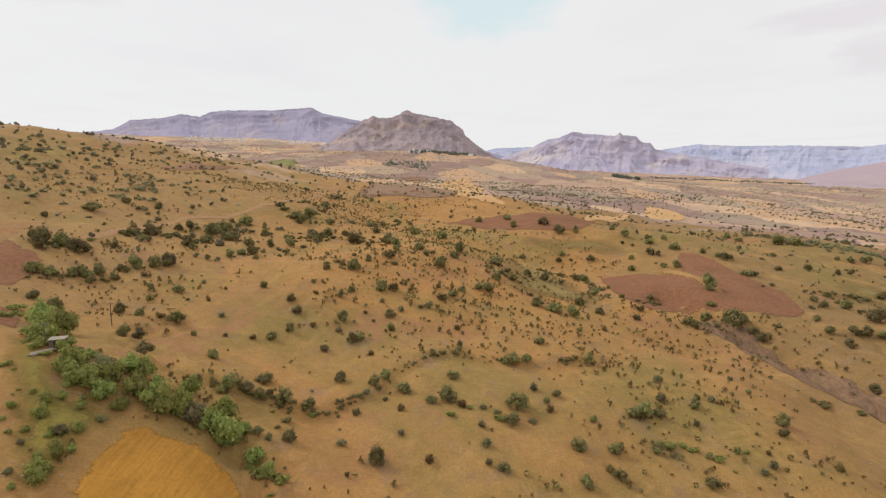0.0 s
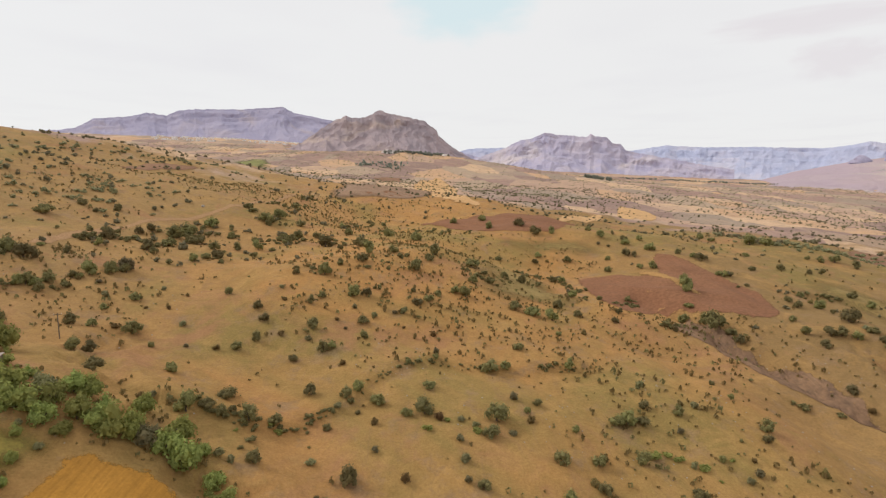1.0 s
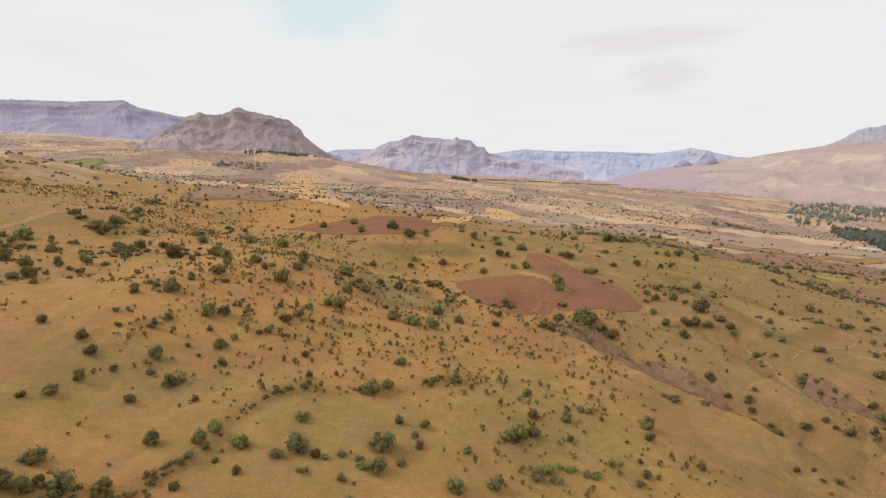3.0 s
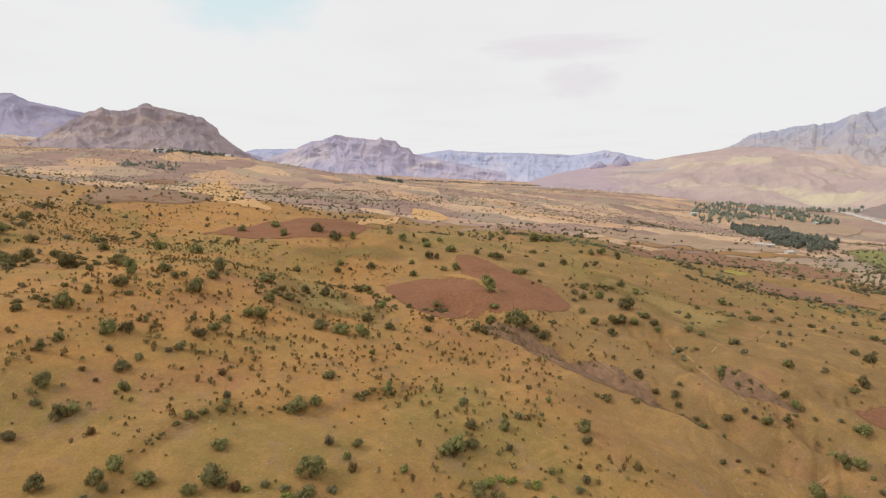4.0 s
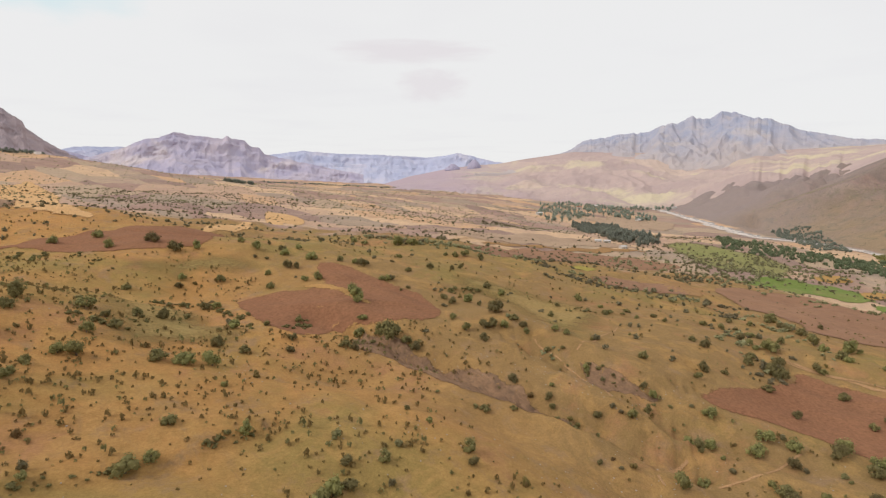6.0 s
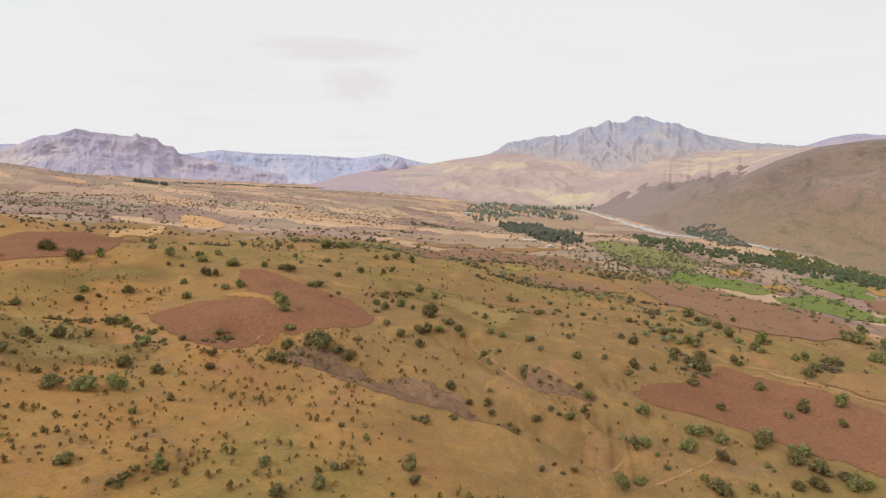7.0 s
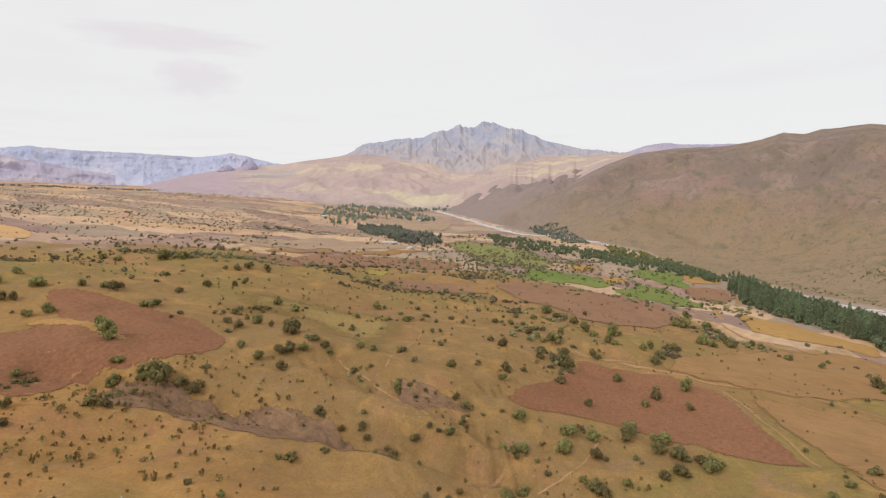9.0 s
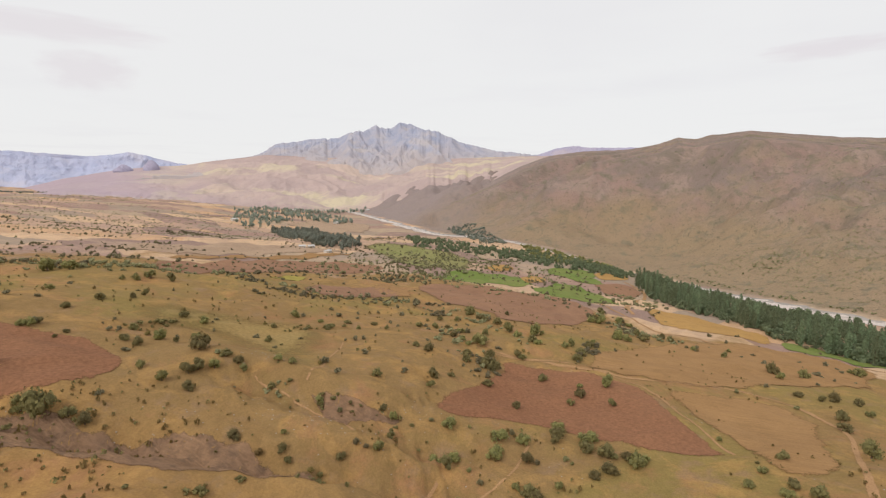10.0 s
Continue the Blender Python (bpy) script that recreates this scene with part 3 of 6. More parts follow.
def lie(x, y):
    """Height of the ground sheet itself at places in the seen wedge."""
    x, y = np.asarray(x, float), np.asarray(y, float)
    i = np.interp(np.hypot(x, y), RADII, np.arange(len(RADII)))
    j = np.interp((np.degrees(np.arctan2(x, y)) + 46) % 360 - 46, BEARINGS, np.arange(len(BEARINGS)))
    i0, j0 = np.clip(i.astype(int), 0, len(RADII) - 2), np.clip(j.astype(int), 0, len(BEARINGS) - 2)
    u, v = i - i0, j - j0
    return (GZ[i0, j0] * (1 - u) * (1 - v) + GZ[i0 + 1, j0] * u * (1 - v) + GZ[i0, j0 + 1] * (1 - u) * v + GZ[i0 + 1, j0 + 1] * u * v)


def build_ground():
    g = grid_mesh("ground", GX, GY, GZ, LAND)
    s, r = line_distance(GX, GY, RIVER), np.hypot(GX, GY)
    farm = np.clip((r - 330) / 420, 0, 1)
    farm = np.maximum(farm, np.clip((360 - s) / 120, 0, 1) * np.clip((r - 300) / 120, 0, 1))
    for name, values in (("farm", farm), ("bank", np.clip((-s - 10) / 40, 0, 1))):
        g.data.attributes.new(name, "FLOAT", "POINT").data.foreach_set("value", values.astype(np.float32).ravel())
    return tagged(g, "rolling dry pasture hillside falling to a river valley", "ground", kind="structure")


build_ground()


def mountain(name, label, crest, dist, front, mat, cliff=0.35, rough=1.0, origin=(0, 0), foot=-40, seed=1, back=500):
    """A massif with a given skyline (bearing, elevation in degrees) at a distance, its front falling to a foot."""
    az = np.array([c[0] for c in crest], float)
    el = np.array([c[1] for c in crest], float)
    cols, rows = int((az[-1] - az[0]) / 0.1), 90
    a = np.linspace(az[0], az[-1], cols)
    crag = cliff > 0.12
    rise_to = np.interp(a, az, el)
    if not crag:
        k = np.hanning(13)
        rise_to = np.convolve(np.pad(rise_to, 6, mode="edge"), k / k.sum(), mode="valid")
    jag = fbm(a * (3.1 if crag else 1.6), a * 0 + seed, seed, 5, 0.62 if crag else 0.5) * dist * (0.0008 if crag else 0.0004) * rough
    top = dist * np.tan(np.radians(rise_to)) + 130 + jag
    t = np.linspace(0, 1, rows - 12)
    v = np.concatenate([1 - (1 - t) ** 1.25, 1 + np.linspace(0.03, 1, 12)])
    V, Aa = np.meshgrid(v, np.radians(a), indexing="ij")
    up = np.clip(V, 0, 1)
    reach = np.interp(a, *zip(*front)) if isinstance(front, list) else np.full(a.shape, float(front))
    size = float(reach.max())
    side, deep = Aa * dist, up * reach[None, :]
    ax, ay = origin[0] + (dist - reach) * np.sin(np.radians(a)), origin[1] + (dist - reach) * np.cos(np.radians(a))
    foot_z = np.full(a.shape, foot + 130.0) if crag else np.minimum(ground_z(ax, ay) - 6, top - 5)
    foot_z = foot_z[None, :]
    high = top[None, :] - foot_z
    # concave scree slope under a stepped cliff
    knee = 0.84 if crag else 0.97
    low, steep = np.clip(up / knee, 0, 1), np.clip((up - knee) / (1 - knee), 0, 1)
    rise = (1 - cliff) * (0.35 * low + 0.65 * low ** 1.7 if crag else 0.7 * low + 0.3 * low ** 2) + cliff * (steep + 0.09 * np.sin(steep * math.tau * 2))
    # spurs and gullies run down the front
    warp = fbm(side / (size * 0.5), deep / (size * 0.5), seed + 20, 3) * size * 0.2
    spur = ridged((side + warp) / (size * 0.36), (deep - 0.5 * warp) / (size * 0.75), seed + 40, 3)
    fine = ridged((side - warp) / (size * 0.11), (deep + warp) / (size * 0.17), seed + 60, 4)
    body = np.clip(up / 0.15, 0, 1) * np.clip((1 - up) / 0.22, 0, 1) ** 0.8
    Z = foot_z + high * rise + np.abs(high) * ((0.075 if crag else 0.115) * spur + (0.028 if crag else 0.045) * fine) * body * rough
    D = dist - reach[None, :] * (1 - up)
    # ledges and buttresses of the cliff
    wall = np.clip((up - 0.7) / 0.12, 0, 1) * np.clip((1 - up) / 0.03, 0, 1) * (cliff / 0.35 if crag else 0.0)
    D = D - wall * size * (0.006 * fbm(side / (size * 0.5), Z / (size * 0.03), seed + 80, 3) + 0.022 * ridged(side / (size * 0.13), Z / (size * 0.13), seed + 90, 4))
    limit = 130 + D * np.tan(np.radians(rise_to))[None, :] + jag[None, :] - (1 - up) * dist * 0.008
    Z = np.where(V < 1, np.minimum(Z, limit), Z)
    past = np.clip(V - 1, 0, 1)
    Z = Z - 160 * np.clip(1 - up / 0.04, 0, 1)                # the hem goes under the ground
    Z, D = np.where(V > 1, foot_z + high * (1 - 0.9 * past ** 0.8), Z), D + back * past
    X, Y = origin[0] + D * np.sin(Aa), origin[1] + D * np.cos(Aa)
    ob = grid_mesh(name, X, Y, Z, mat)
    if crag:
        ob.data.polygons.foreach_set("use_smooth", np.zeros(len(ob.data.polygons), bool))
    return tagged(ob, label, "mountain", kind="structure")


def foot_material():
    """Lower mountain slopes, haze painted into their colours: pink-tan soil, mauve to the west, yellow-green and pale
    plots.
    """
    m, n, l, b = material("haze-tinted mountain foot fields", 0.95)
    v = place_of(n)
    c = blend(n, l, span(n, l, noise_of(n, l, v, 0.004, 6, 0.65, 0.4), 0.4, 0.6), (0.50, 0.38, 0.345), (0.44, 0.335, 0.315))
    vo = n.new("ShaderNodeTexVoronoi")
    vo.inputs["Scale"].default_value = 0.0062
    l.new(stretched(n, l, v, (1.0, 0.45, 0.02), 0.3), vo.inputs["Vector"])
    pick = n.new("ShaderNodeSeparateColor")
    l.new(vo.outputs["Color"], pick.inputs[0])
    patchy = noise_of(n, l, v, 0.0022, 5, 0.65, 0.5)
    gold = n.new("ShaderNodeMath")
    gold.operation = "MULTIPLY"
    l.new(span(n, l, patchy, 0.47, 0.58), gold.inputs[0])
    l.new(span(n, l, pick.outputs[0], 0.25, 0.8, 0.1, 1.0), gold.inputs[1])
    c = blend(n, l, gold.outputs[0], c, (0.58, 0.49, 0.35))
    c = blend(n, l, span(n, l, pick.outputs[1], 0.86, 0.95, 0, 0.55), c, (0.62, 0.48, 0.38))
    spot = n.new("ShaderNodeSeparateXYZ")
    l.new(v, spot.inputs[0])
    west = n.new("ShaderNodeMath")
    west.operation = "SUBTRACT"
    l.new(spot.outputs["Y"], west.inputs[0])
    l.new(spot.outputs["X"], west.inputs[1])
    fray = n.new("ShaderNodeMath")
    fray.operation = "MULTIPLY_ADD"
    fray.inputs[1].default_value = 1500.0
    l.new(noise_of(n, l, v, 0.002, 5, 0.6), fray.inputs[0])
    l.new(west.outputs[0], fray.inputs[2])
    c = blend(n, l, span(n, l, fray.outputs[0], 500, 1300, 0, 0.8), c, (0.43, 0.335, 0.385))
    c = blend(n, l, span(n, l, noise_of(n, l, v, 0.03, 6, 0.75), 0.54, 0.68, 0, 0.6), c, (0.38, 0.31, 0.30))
    l.new(c, b.inputs["Base Color"])
    bump(n, l, b, noise_of(n, l, v, 0.02, 6, 0.7), 0.7, 12)
    return m


def blend_low(m, colour, low, high):
    """Blends a second colour over the lower rock, up to an uneven line."""
    n, l = m.node_tree.nodes, m.node_tree.links
    b = n["Principled BSDF"]
    v = place_of(n)
    spot = n.new("ShaderNodeSeparateXYZ")
    l.new(v, spot.inputs[0])
    edge = n.new("ShaderNodeMath")
    edge.operation = "MULTIPLY_ADD"
    edge.inputs[1].default_value = 420.0
    l.new(noise_of(n, l, v, 0.004, 6, 0.7), edge.inputs[0])
    l.new(spot.outputs["Z"], edge.inputs[2])
    was = b.inputs["Base Color"].links[0].from_socket
    l.new(blend(n, l, span(n, l, edge.outputs[0], low + 210, high + 210, 0.9, 0.0), was, colour), b.inputs["Base Color"])


# the haze of distance is mixed into these rock colours
HAZED_MAUVE = rock_material("haze-tinted mauve rock", (0.43, 0.39, 0.495), (0.37, 0.345, 0.465), (0.49, 0.42, 0.465))
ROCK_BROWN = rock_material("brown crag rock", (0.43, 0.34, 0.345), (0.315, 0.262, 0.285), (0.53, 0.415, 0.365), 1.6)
HAZED_PALE = rock_material("haze-tinted pale rock", (0.53, 0.465, 0.535), (0.44, 0.405, 0.53), (0.65, 0.565, 0.565))
HAZED_BLUE = rock_material("haze-tinted blue rock", (0.50, 0.505, 0.64), (0.44, 0.465, 0.62), (0.58, 0.55, 0.635))
# the peak's blue-grey is rock colour with haze painted in
HAZED_PEAK = rock_material("haze-tinted peak rock", (0.43, 0.41, 0.47), (0.335, 0.355, 0.455), (0.49, 0.445, 0.45), 1.8)
HAZED_FOOT = foot_material()
blend_low(HAZED_PEAK, (0.47, 0.40, 0.385), 250, 470)
MID = (4, 30)
mountain("mountain_far_ridge", "pale blue far mountain ridge under haze", [(2, 2.2), (5.4, 3.2), (9, 3.3), (15, 3.0), (20, 2.6), (22, 2.9), (25.1, 3.3), (28, 3.05), (33, 2.95), (38, 2.7), (39.5, 2.85), (40.9, 3.15), (42.2, 2.9), (44.8, 2.25), (50, 1.6), (54, 1.0)], 4600, 1200, HAZED_BLUE, 0.3, 0.7, MID, -160, 5, 90)
mountain("mountain_mesa", "hazy mauve flat-topped mountain", [(-44, 2.5), (-34, 3.95), (-31, 4.4), (-29.6, 5.3), (-27, 5.6), (-25.4, 6.05), (-23.8, 5.85), (-22.9, 6.35), (-21.4, 6.55), (-17, 6.75), (-13.4, 7.15), (-12.4, 6.6), (-9, 6.0), (-4, 5.0), (2, 3.6), (7, 2.2)], 4300, 1300, HAZED_MAUVE, 0.24, 0.6, (0, 0), 20, 9, 300)
mountain("mountain_butte", "pale craggy butte in haze", [(3, 1.6), (6.5, 2.3), (9.2, 3.2), (10.7, 4.0), (12, 4.2), (13.3, 4.75), (15, 4.5), (17.5, 4.3), (17.9, 4.6), (18.2, 4.3), (19.5, 4.2), (20, 3.6), (20.8, 3.5), (21.3, 2.9), (24, 2.3), (28, 1.5), (31, 0.9)], 3900, 1000, HAZED_PALE, 0.34, 0.8, (0, 14), -140, 14, 300)
mountain("mountain_crag", "brown rocky crag hill with a jagged summit", [(-14.5, 2.6), (-12.2, 3.4), (-10.4, 4.6), (-9, 5.6), (-7.9, 6.1), (-7.2, 6.45), (-6.6, 6.2), (-5.4, 6.35), (-4.6, 6.6), (-3.9, 7.1), (-2.8, 6.75), (-1, 6.4), (0.9, 5.95), (1.4, 5.5), (2.1, 5.1), (2.3, 4.5), (3.4, 3.6), (4.6, 2.8), (5.7, 2.2), (7.5, 1.4)], 2500, 560, ROCK_BROWN, 0.32, 1.3, (0, 0), 20, 21, 500)
mountain("mountain_peak", "grey twin-peaked mountain rising over tan slopes", [(41, 1.2), (47, 2.3), (51.4, 2.95), (52.6, 3.4), (53.7, 4.25), (57, 4.75), (60, 4.95), (61.4, 5.6), (62.8, 5.75), (63.6, 6.15), (64, 6.35), (64.3, 6.1), (65.4, 6.0), (66.3, 6.6), (67.4, 6.45), (68.9, 5.95), (70.4, 5.7), (70.9, 5.35), (73, 4.6), (76, 3.8), (78.5, 3.5), (84, 2.9), (90, 1.8)], 4450, 1150, HAZED_PEAK, 0.16, 1.5, (15, 50), 60, 27, 120)
mountain("mountain_foot", "hazy pink and golden lower mountain slopes with fields", [(29, -3), (31, -1.2), (33, -0.1), (36, 0.75), (39.9, 1.55), (42.7, 1.9), (45, 2.0), (48, 2.5), (53, 3.2), (58, 3.0), (64, 2.9), (70, 2.9), (76, 3.1), (82, 3.2), (90, 3.0), (97, 2.0)], 3800, 1500, HAZED_FOOT, 0.08, 0.8, (10, 45), -220, 33, 300)
mountain("mountain_saddle", "bluish hills behind the saddle", [(78, 2.8), (81, 3.4), (82.7, 3.97), (84.4, 4.15), (86, 3.95), (89, 3.9), (91, 3.9), (94, 4.1), (97, 4.3), (104, 3.5)], 4500, 500, HAZED_MAUVE, 0.2, 0.8, (20, 54), 60, 39, 100)


def rock_spire(bearing, low, high, wide, seed):
    """A lone rounded rock standing on the far slope."""
    a, d = radians(bearing), 3740
    z0, z1 = 130 + d * math.tan(radians(low)), 130 + d * math.tan(radians(high))
    w = d * radians(wide) / 2
    bm = bmesh.new()
    bmesh.ops.create_icosphere(bm, subdivisions=4, radius=1)
    for q in bm.verts:
        c = q.co.copy()
        k = 1 + 0.16 * float(ridged(c.x * 1.7 + c.z, c.y * 1.7 - c.z, seed, 3))
        flat = 1 - 0.35 * max(0.0, c.z) ** 2
        q.co = Vector((c.x * w * k * flat, c.y * w * k * flat, c.z * (z1 - z0) * (0.9 + 0.1 * k)))
    me = bpy.data.meshes.new("rock_spire")
    bm.to_mesh(me)
    bm.free()
    me.materials.append(HAZED_MAUVE)
    ob = new("rock_spire", me)
    ob.matrix_basis = pose(10 + d * math.sin(a), 45 + d * math.cos(a), z0)
    return tagged(ob, "dark mauve rock knob standing on a far ridge", "rock", "rock knobs on the ridge")


rock_spire(40.5, 1.3, 2.05, 1.5, 3)
rock_spire(42.75, 1.5, 2.5, 1.3, 8)

# ---- fields, tracks and the river, laid on the ground ----
def inside(x, y, poly):
    x, y = np.asarray(x, float), np.asarray(y, float)
    odd = np.zeros(x.shape, bool)
    for (ax, ay), (bx, by) in zip(poly, poly[1:] + poly[:1]):
        hit = (ay > y) != (by > y)
        with np.errstate(divide="ignore", invalid="ignore"):
            odd ^= hit & (x < (bx - ax) * (y - ay) / (by - ay) + ax)
    return odd


def rounded(poly, wobble, seed, corner=0.22):
    """The outline cut to soft corners and a hand-ploughed unevenness."""
    p = np.array(poly, float)
    for _ in range(2):
        q = np.roll(p, -1, 0)
        p = np.stack([(1 - corner) * p + corner * q, corner * p + (1 - corner) * q], 1).reshape(-1, 2)
    n = np.stack([fbm(p[:, 0] / 9, p[:, 1] / 9, seed, 3), fbm(p[:, 0] / 9, p[:, 1] / 9, seed + 5, 3)], 1)
    return [tuple(v) for v in p + wobble * n]


def set_cover(ob, values):
    """How fully the soil covers the grass at each point, 0 at a frayed edge."""
    ob.data.attributes.new("cover", "FLOAT", "POINT").data.foreach_set("value", np.asarray(values, np.float32).ravel())


def patch(name, label, poly, mat, cell=1.0, lift=0.10, wobble=0.8, category="field", feather=4.5):
    """A plot of land laid on the ground sheet, its edge drawn to the outline."""
    line = rounded(poly, wobble, len(poly) + int(abs(poly[0][0])), 0.22 if cell < 10 else 0.05)
    p = np.array(line)
    (x0, y0), (x1, y1) = p.min(0) - cell, p.max(0) + cell
    xs, ys = np.arange(x0, x1 + cell, cell), np.arange(y0, y1 + cell, cell)
    X, Y = np.meshgrid(xs, ys, indexing="ij")
    inn = inside(X, Y, line)
    keep = inn[:-1, :-1] | inn[1:, :-1] | inn[:-1, 1:] | inn[1:, 1:]
    out = np.zeros_like(inn)
    out[:-1, :-1] |= keep; out[1:, :-1] |= keep; out[:-1, 1:] |= keep; out[1:, 1:] |= keep
    edge = np.argwhere(out & ~inn)
    for i, j in edge:
        q = np.array((X[i, j], Y[i, j]))
        a, b = p, np.roll(p, -1, 0)
        d = b - a
        t = np.clip(((q - a) * d).sum(1) / np.maximum((d * d).sum(1), 1e-9), 0, 1)
        c = a + t[:, None] * d
        k = ((c - q) ** 2).sum(1).argmin()
        X[i, j], Y[i, j] = c[k]
    index = np.cumsum(out.ravel()).reshape(out.shape) - 1
    x, y = X[out], Y[out]
    z = lie(x, y) + (0.6 if cell < 3 else 0.3) * lift + (0.0003 if cell < 3 else 0.0005) * np.hypot(x, y)
    far = np.full(x.shape, 1e9)
    for a, b in zip(p, np.roll(p, -1, 0)):
        d = b - a
        t = np.clip(((x - a[0]) * d[0] + (y - a[1]) * d[1]) / max(d @ d, 1e-9), 0, 1)
        far = np.minimum(far, np.hypot(x - a[0] - t * d[0], y - a[1] - t * d[1]))
    i, j = np.nonzero(keep)
    quads = np.stack([index[i, j], index[i + 1, j], index[i + 1, j + 1], index[i, j + 1]], -1)
    ob = mesh_object(name, np.stack([x, y, z], -1), quads.tolist(), mat)
    set_cover(ob, np.clip(far / max(feather, 1.5 * cell), 0, 1))
    return tagged(ob, label, category, kind="structure")


def ribbon(name, label, line, width, mat, lift=0.16, category="track", step=2.0, uneven=0.25):
    """A track of a given width along a run of points."""
    p = np.array(line, float)
    for _ in range(3):
        p = np.concatenate([p[:1], np.stack([0.75 * p[:-1] + 0.25 * p[1:], 0.25 * p[:-1] + 0.75 * p[1:]], 1).reshape(-1, 2), p[-1:]])
    s = np.concatenate([[0], np.cumsum(np.hypot(*np.diff(p, axis=0).T))])
    k = np.linspace(0, s[-1], max(3, int(s[-1] / step)))
    x, y = np.interp(k, s, p[:, 0]), np.interp(k, s, p[:, 1])
    tx, ty = np.gradient(x), np.gradient(y)
    ln = np.maximum(np.hypot(tx, ty), 1e-6)
    nx, ny = -ty / ln, tx / ln
    cols = 5
    off = np.linspace(-0.5, 0.5, cols)
    wide = width * (1 + uneven * fbm(k / 14, k * 0, 61, 3))
    sway = width * uneven * 0.6 * fbm(k / 23, k * 0 + 7, 67, 3)
    O = off[None, :] * wide[:, None] + sway[:, None]
    X, Y = x[:, None] + nx[:, None] * O, y[:, None] + ny[:, None] * O
    Z = lie(X, Y) + 0.25 * lift + 0.00022 * np.hypot(X, Y)
    ob = grid_mesh(name, X, Y, Z, mat)
    set_cover(ob, np.broadcast_to(np.array([0.0, 0.75, 1.0, 0.75, 0.0]), X.shape))
    return tagged(ob, label, category, kind="structure")


RED_FIELD = [(68, 235), (76, 240), (82, 238), (91, 235), (101, 232), (105, 236), (107, 248), (112, 256), (119, 253), (124, 239), (127, 226), (132, 212), (135, 202), (131, 185), (122, 178), (111, 178), (102, 179), (97, 182), (90, 190), (75, 181), (68, 182), (66, 191), (66, 207), (65, 222)]
RED_SLOPE = [(162, 110), (190, 104), (210, 99), (225, 101), (228, 94), (231, 74), (230, 57), (222, 47), (201, 37), (183, 30), (173, 26), (168, 31), (169, 40), (168, 53), (171, 66), (170, 78), (165, 90), (157, 101)]
WHEAT_PLOT = [(-50, 64), (-51, 68), (-51, 72), (-50, 79), (-48, 81), (-43, 82), (-38, 83), (-32, 81), (-29, 79), (-26, 72), (-37, 62), (-47, 61)]
RED_WEST = [(-138.6, 167.8), (-127.9, 163.4), (-114.1, 155.6), (-109.4, 148.3), (-108.2, 141.1), (-107.0, 128.0), (-124.0, 138.0)]
RED_NOOK = [(-104.0, 119.0), (-98.6, 119.1), (-92.8, 116.0), (-87.8, 112.5), (-82.0, 102.7), (-86.0, 101.0), (-98.0, 100.0)]
BROWN_UPPER = [(-2, 346), (9, 358), (37, 362), (62, 386), (87, 390), (112, 399), (121, 392), (80, 293), (66, 291), (53, 291), (32, 296), (15, 322)]
PLOTS = [RED_FIELD, RED_SLOPE, WHEAT_PLOT, RED_WEST, RED_NOOK, BROWN_UPPER]
patch("field_red_plateau", "freshly ploughed dark red field on the slope", RED_FIELD, RED_SOIL, 1.2, 0.12, 1.0)
patch("field_island", "tan island of unploughed grass round a tree", [(93, 236), (104, 234), (108, 219), (107, 198), (107, 195), (101, 196), (101, 211), (97, 227)], GRASS, 0.8, 0.25, 0.8)
patch("field_red_slope", "ploughed brick-red field with a worn path", RED_SLOPE, RED_SOIL, 1.2, 0.12, 1.0)
patch("field_wheat", "ripe golden wheat field", WHEAT_PLOT, WHEAT, 0.7, 0.15, 0.6)
patch("orchard_ground", "weedy yellow-green orchard floor by the stream", [(-81, 96), (-76, 95), (-64, 87), (-59, 81), (-50, 81), (-51, 73), (-51, 66), (-51, 63), (-54, 62)], ORCHARD, 0.8, 0.1, 1.0, "orchard", 5.0)
patch("field_red_west", "ploughed red field on the western slope", RED_WEST, RED_SOIL, 1.2)
patch("field_red_nook", "small ploughed red field by the stream", RED_NOOK, RED_SOIL, 1.0)
patch("field_brown_upper", "long ploughed brown field across the hill", BROWN_UPPER, RED_SOIL, 2.0, 0.2, 2.0, "field", 7.0)
patch("field_brown_far", "dull brown ploughed strip", [(-53, 431), (-38, 440), (-4, 478), (7, 455), (-21, 434), (-52, 423)], RED_SOIL, 2.5, 0.3, 2.0, "field", 7.0)
patch("field_brown_crest", "brown ploughed strip below the crest", [(-194, 352), (-207, 427), (-183, 448), (-167, 444), (-174, 427), (-188, 373)], BROWN_SOIL, 2.5, 0.3, 2.0, "field", 7.0)
patch("field_ochre_far", "bare ochre hillside field", [(-14, 890), (-3, 1183), (42, 1343), (62, 1325), (75, 1137), (71, 871), (40, 435), (52, 416), (48, 394), (35, 402), (24, 414), (14, 432), (5, 489)], OCHRE, 5.0, 0.6, 5.0, "field", 9.0)
patch("field_ochre_hollow", "pale ochre stubble field", [(91, 378), (119, 437), (164, 505), (176, 493), (143, 410), (119, 398)], OCHRE, 3.0, 0.4, 3.0, "field", 9.0)
patch("field_green_west", "green irrigated crop field", [(494, 238), (602, 205), (614, 175), (556, 140), (522, 145), (514, 171), (458, 198)], GREEN_CROP, 4.0, 0.4, 3.0, "field", 7.0)
patch("field_green_east", "bright green irrigated crop field", [(522, 145), (626, 120), (581, 81), (515, 56), (449, 79), (456, 101), (500, 131)], GREEN_CROP, 4.0, 0.4, 3.0, "field", 7.0)
patch("field_gold_upper", "small golden grain field", [(665, 229), (698, 196), (676, 184), (616, 202)], GRAIN, 4.0, 0.5, 3.0, "field", 7.0)
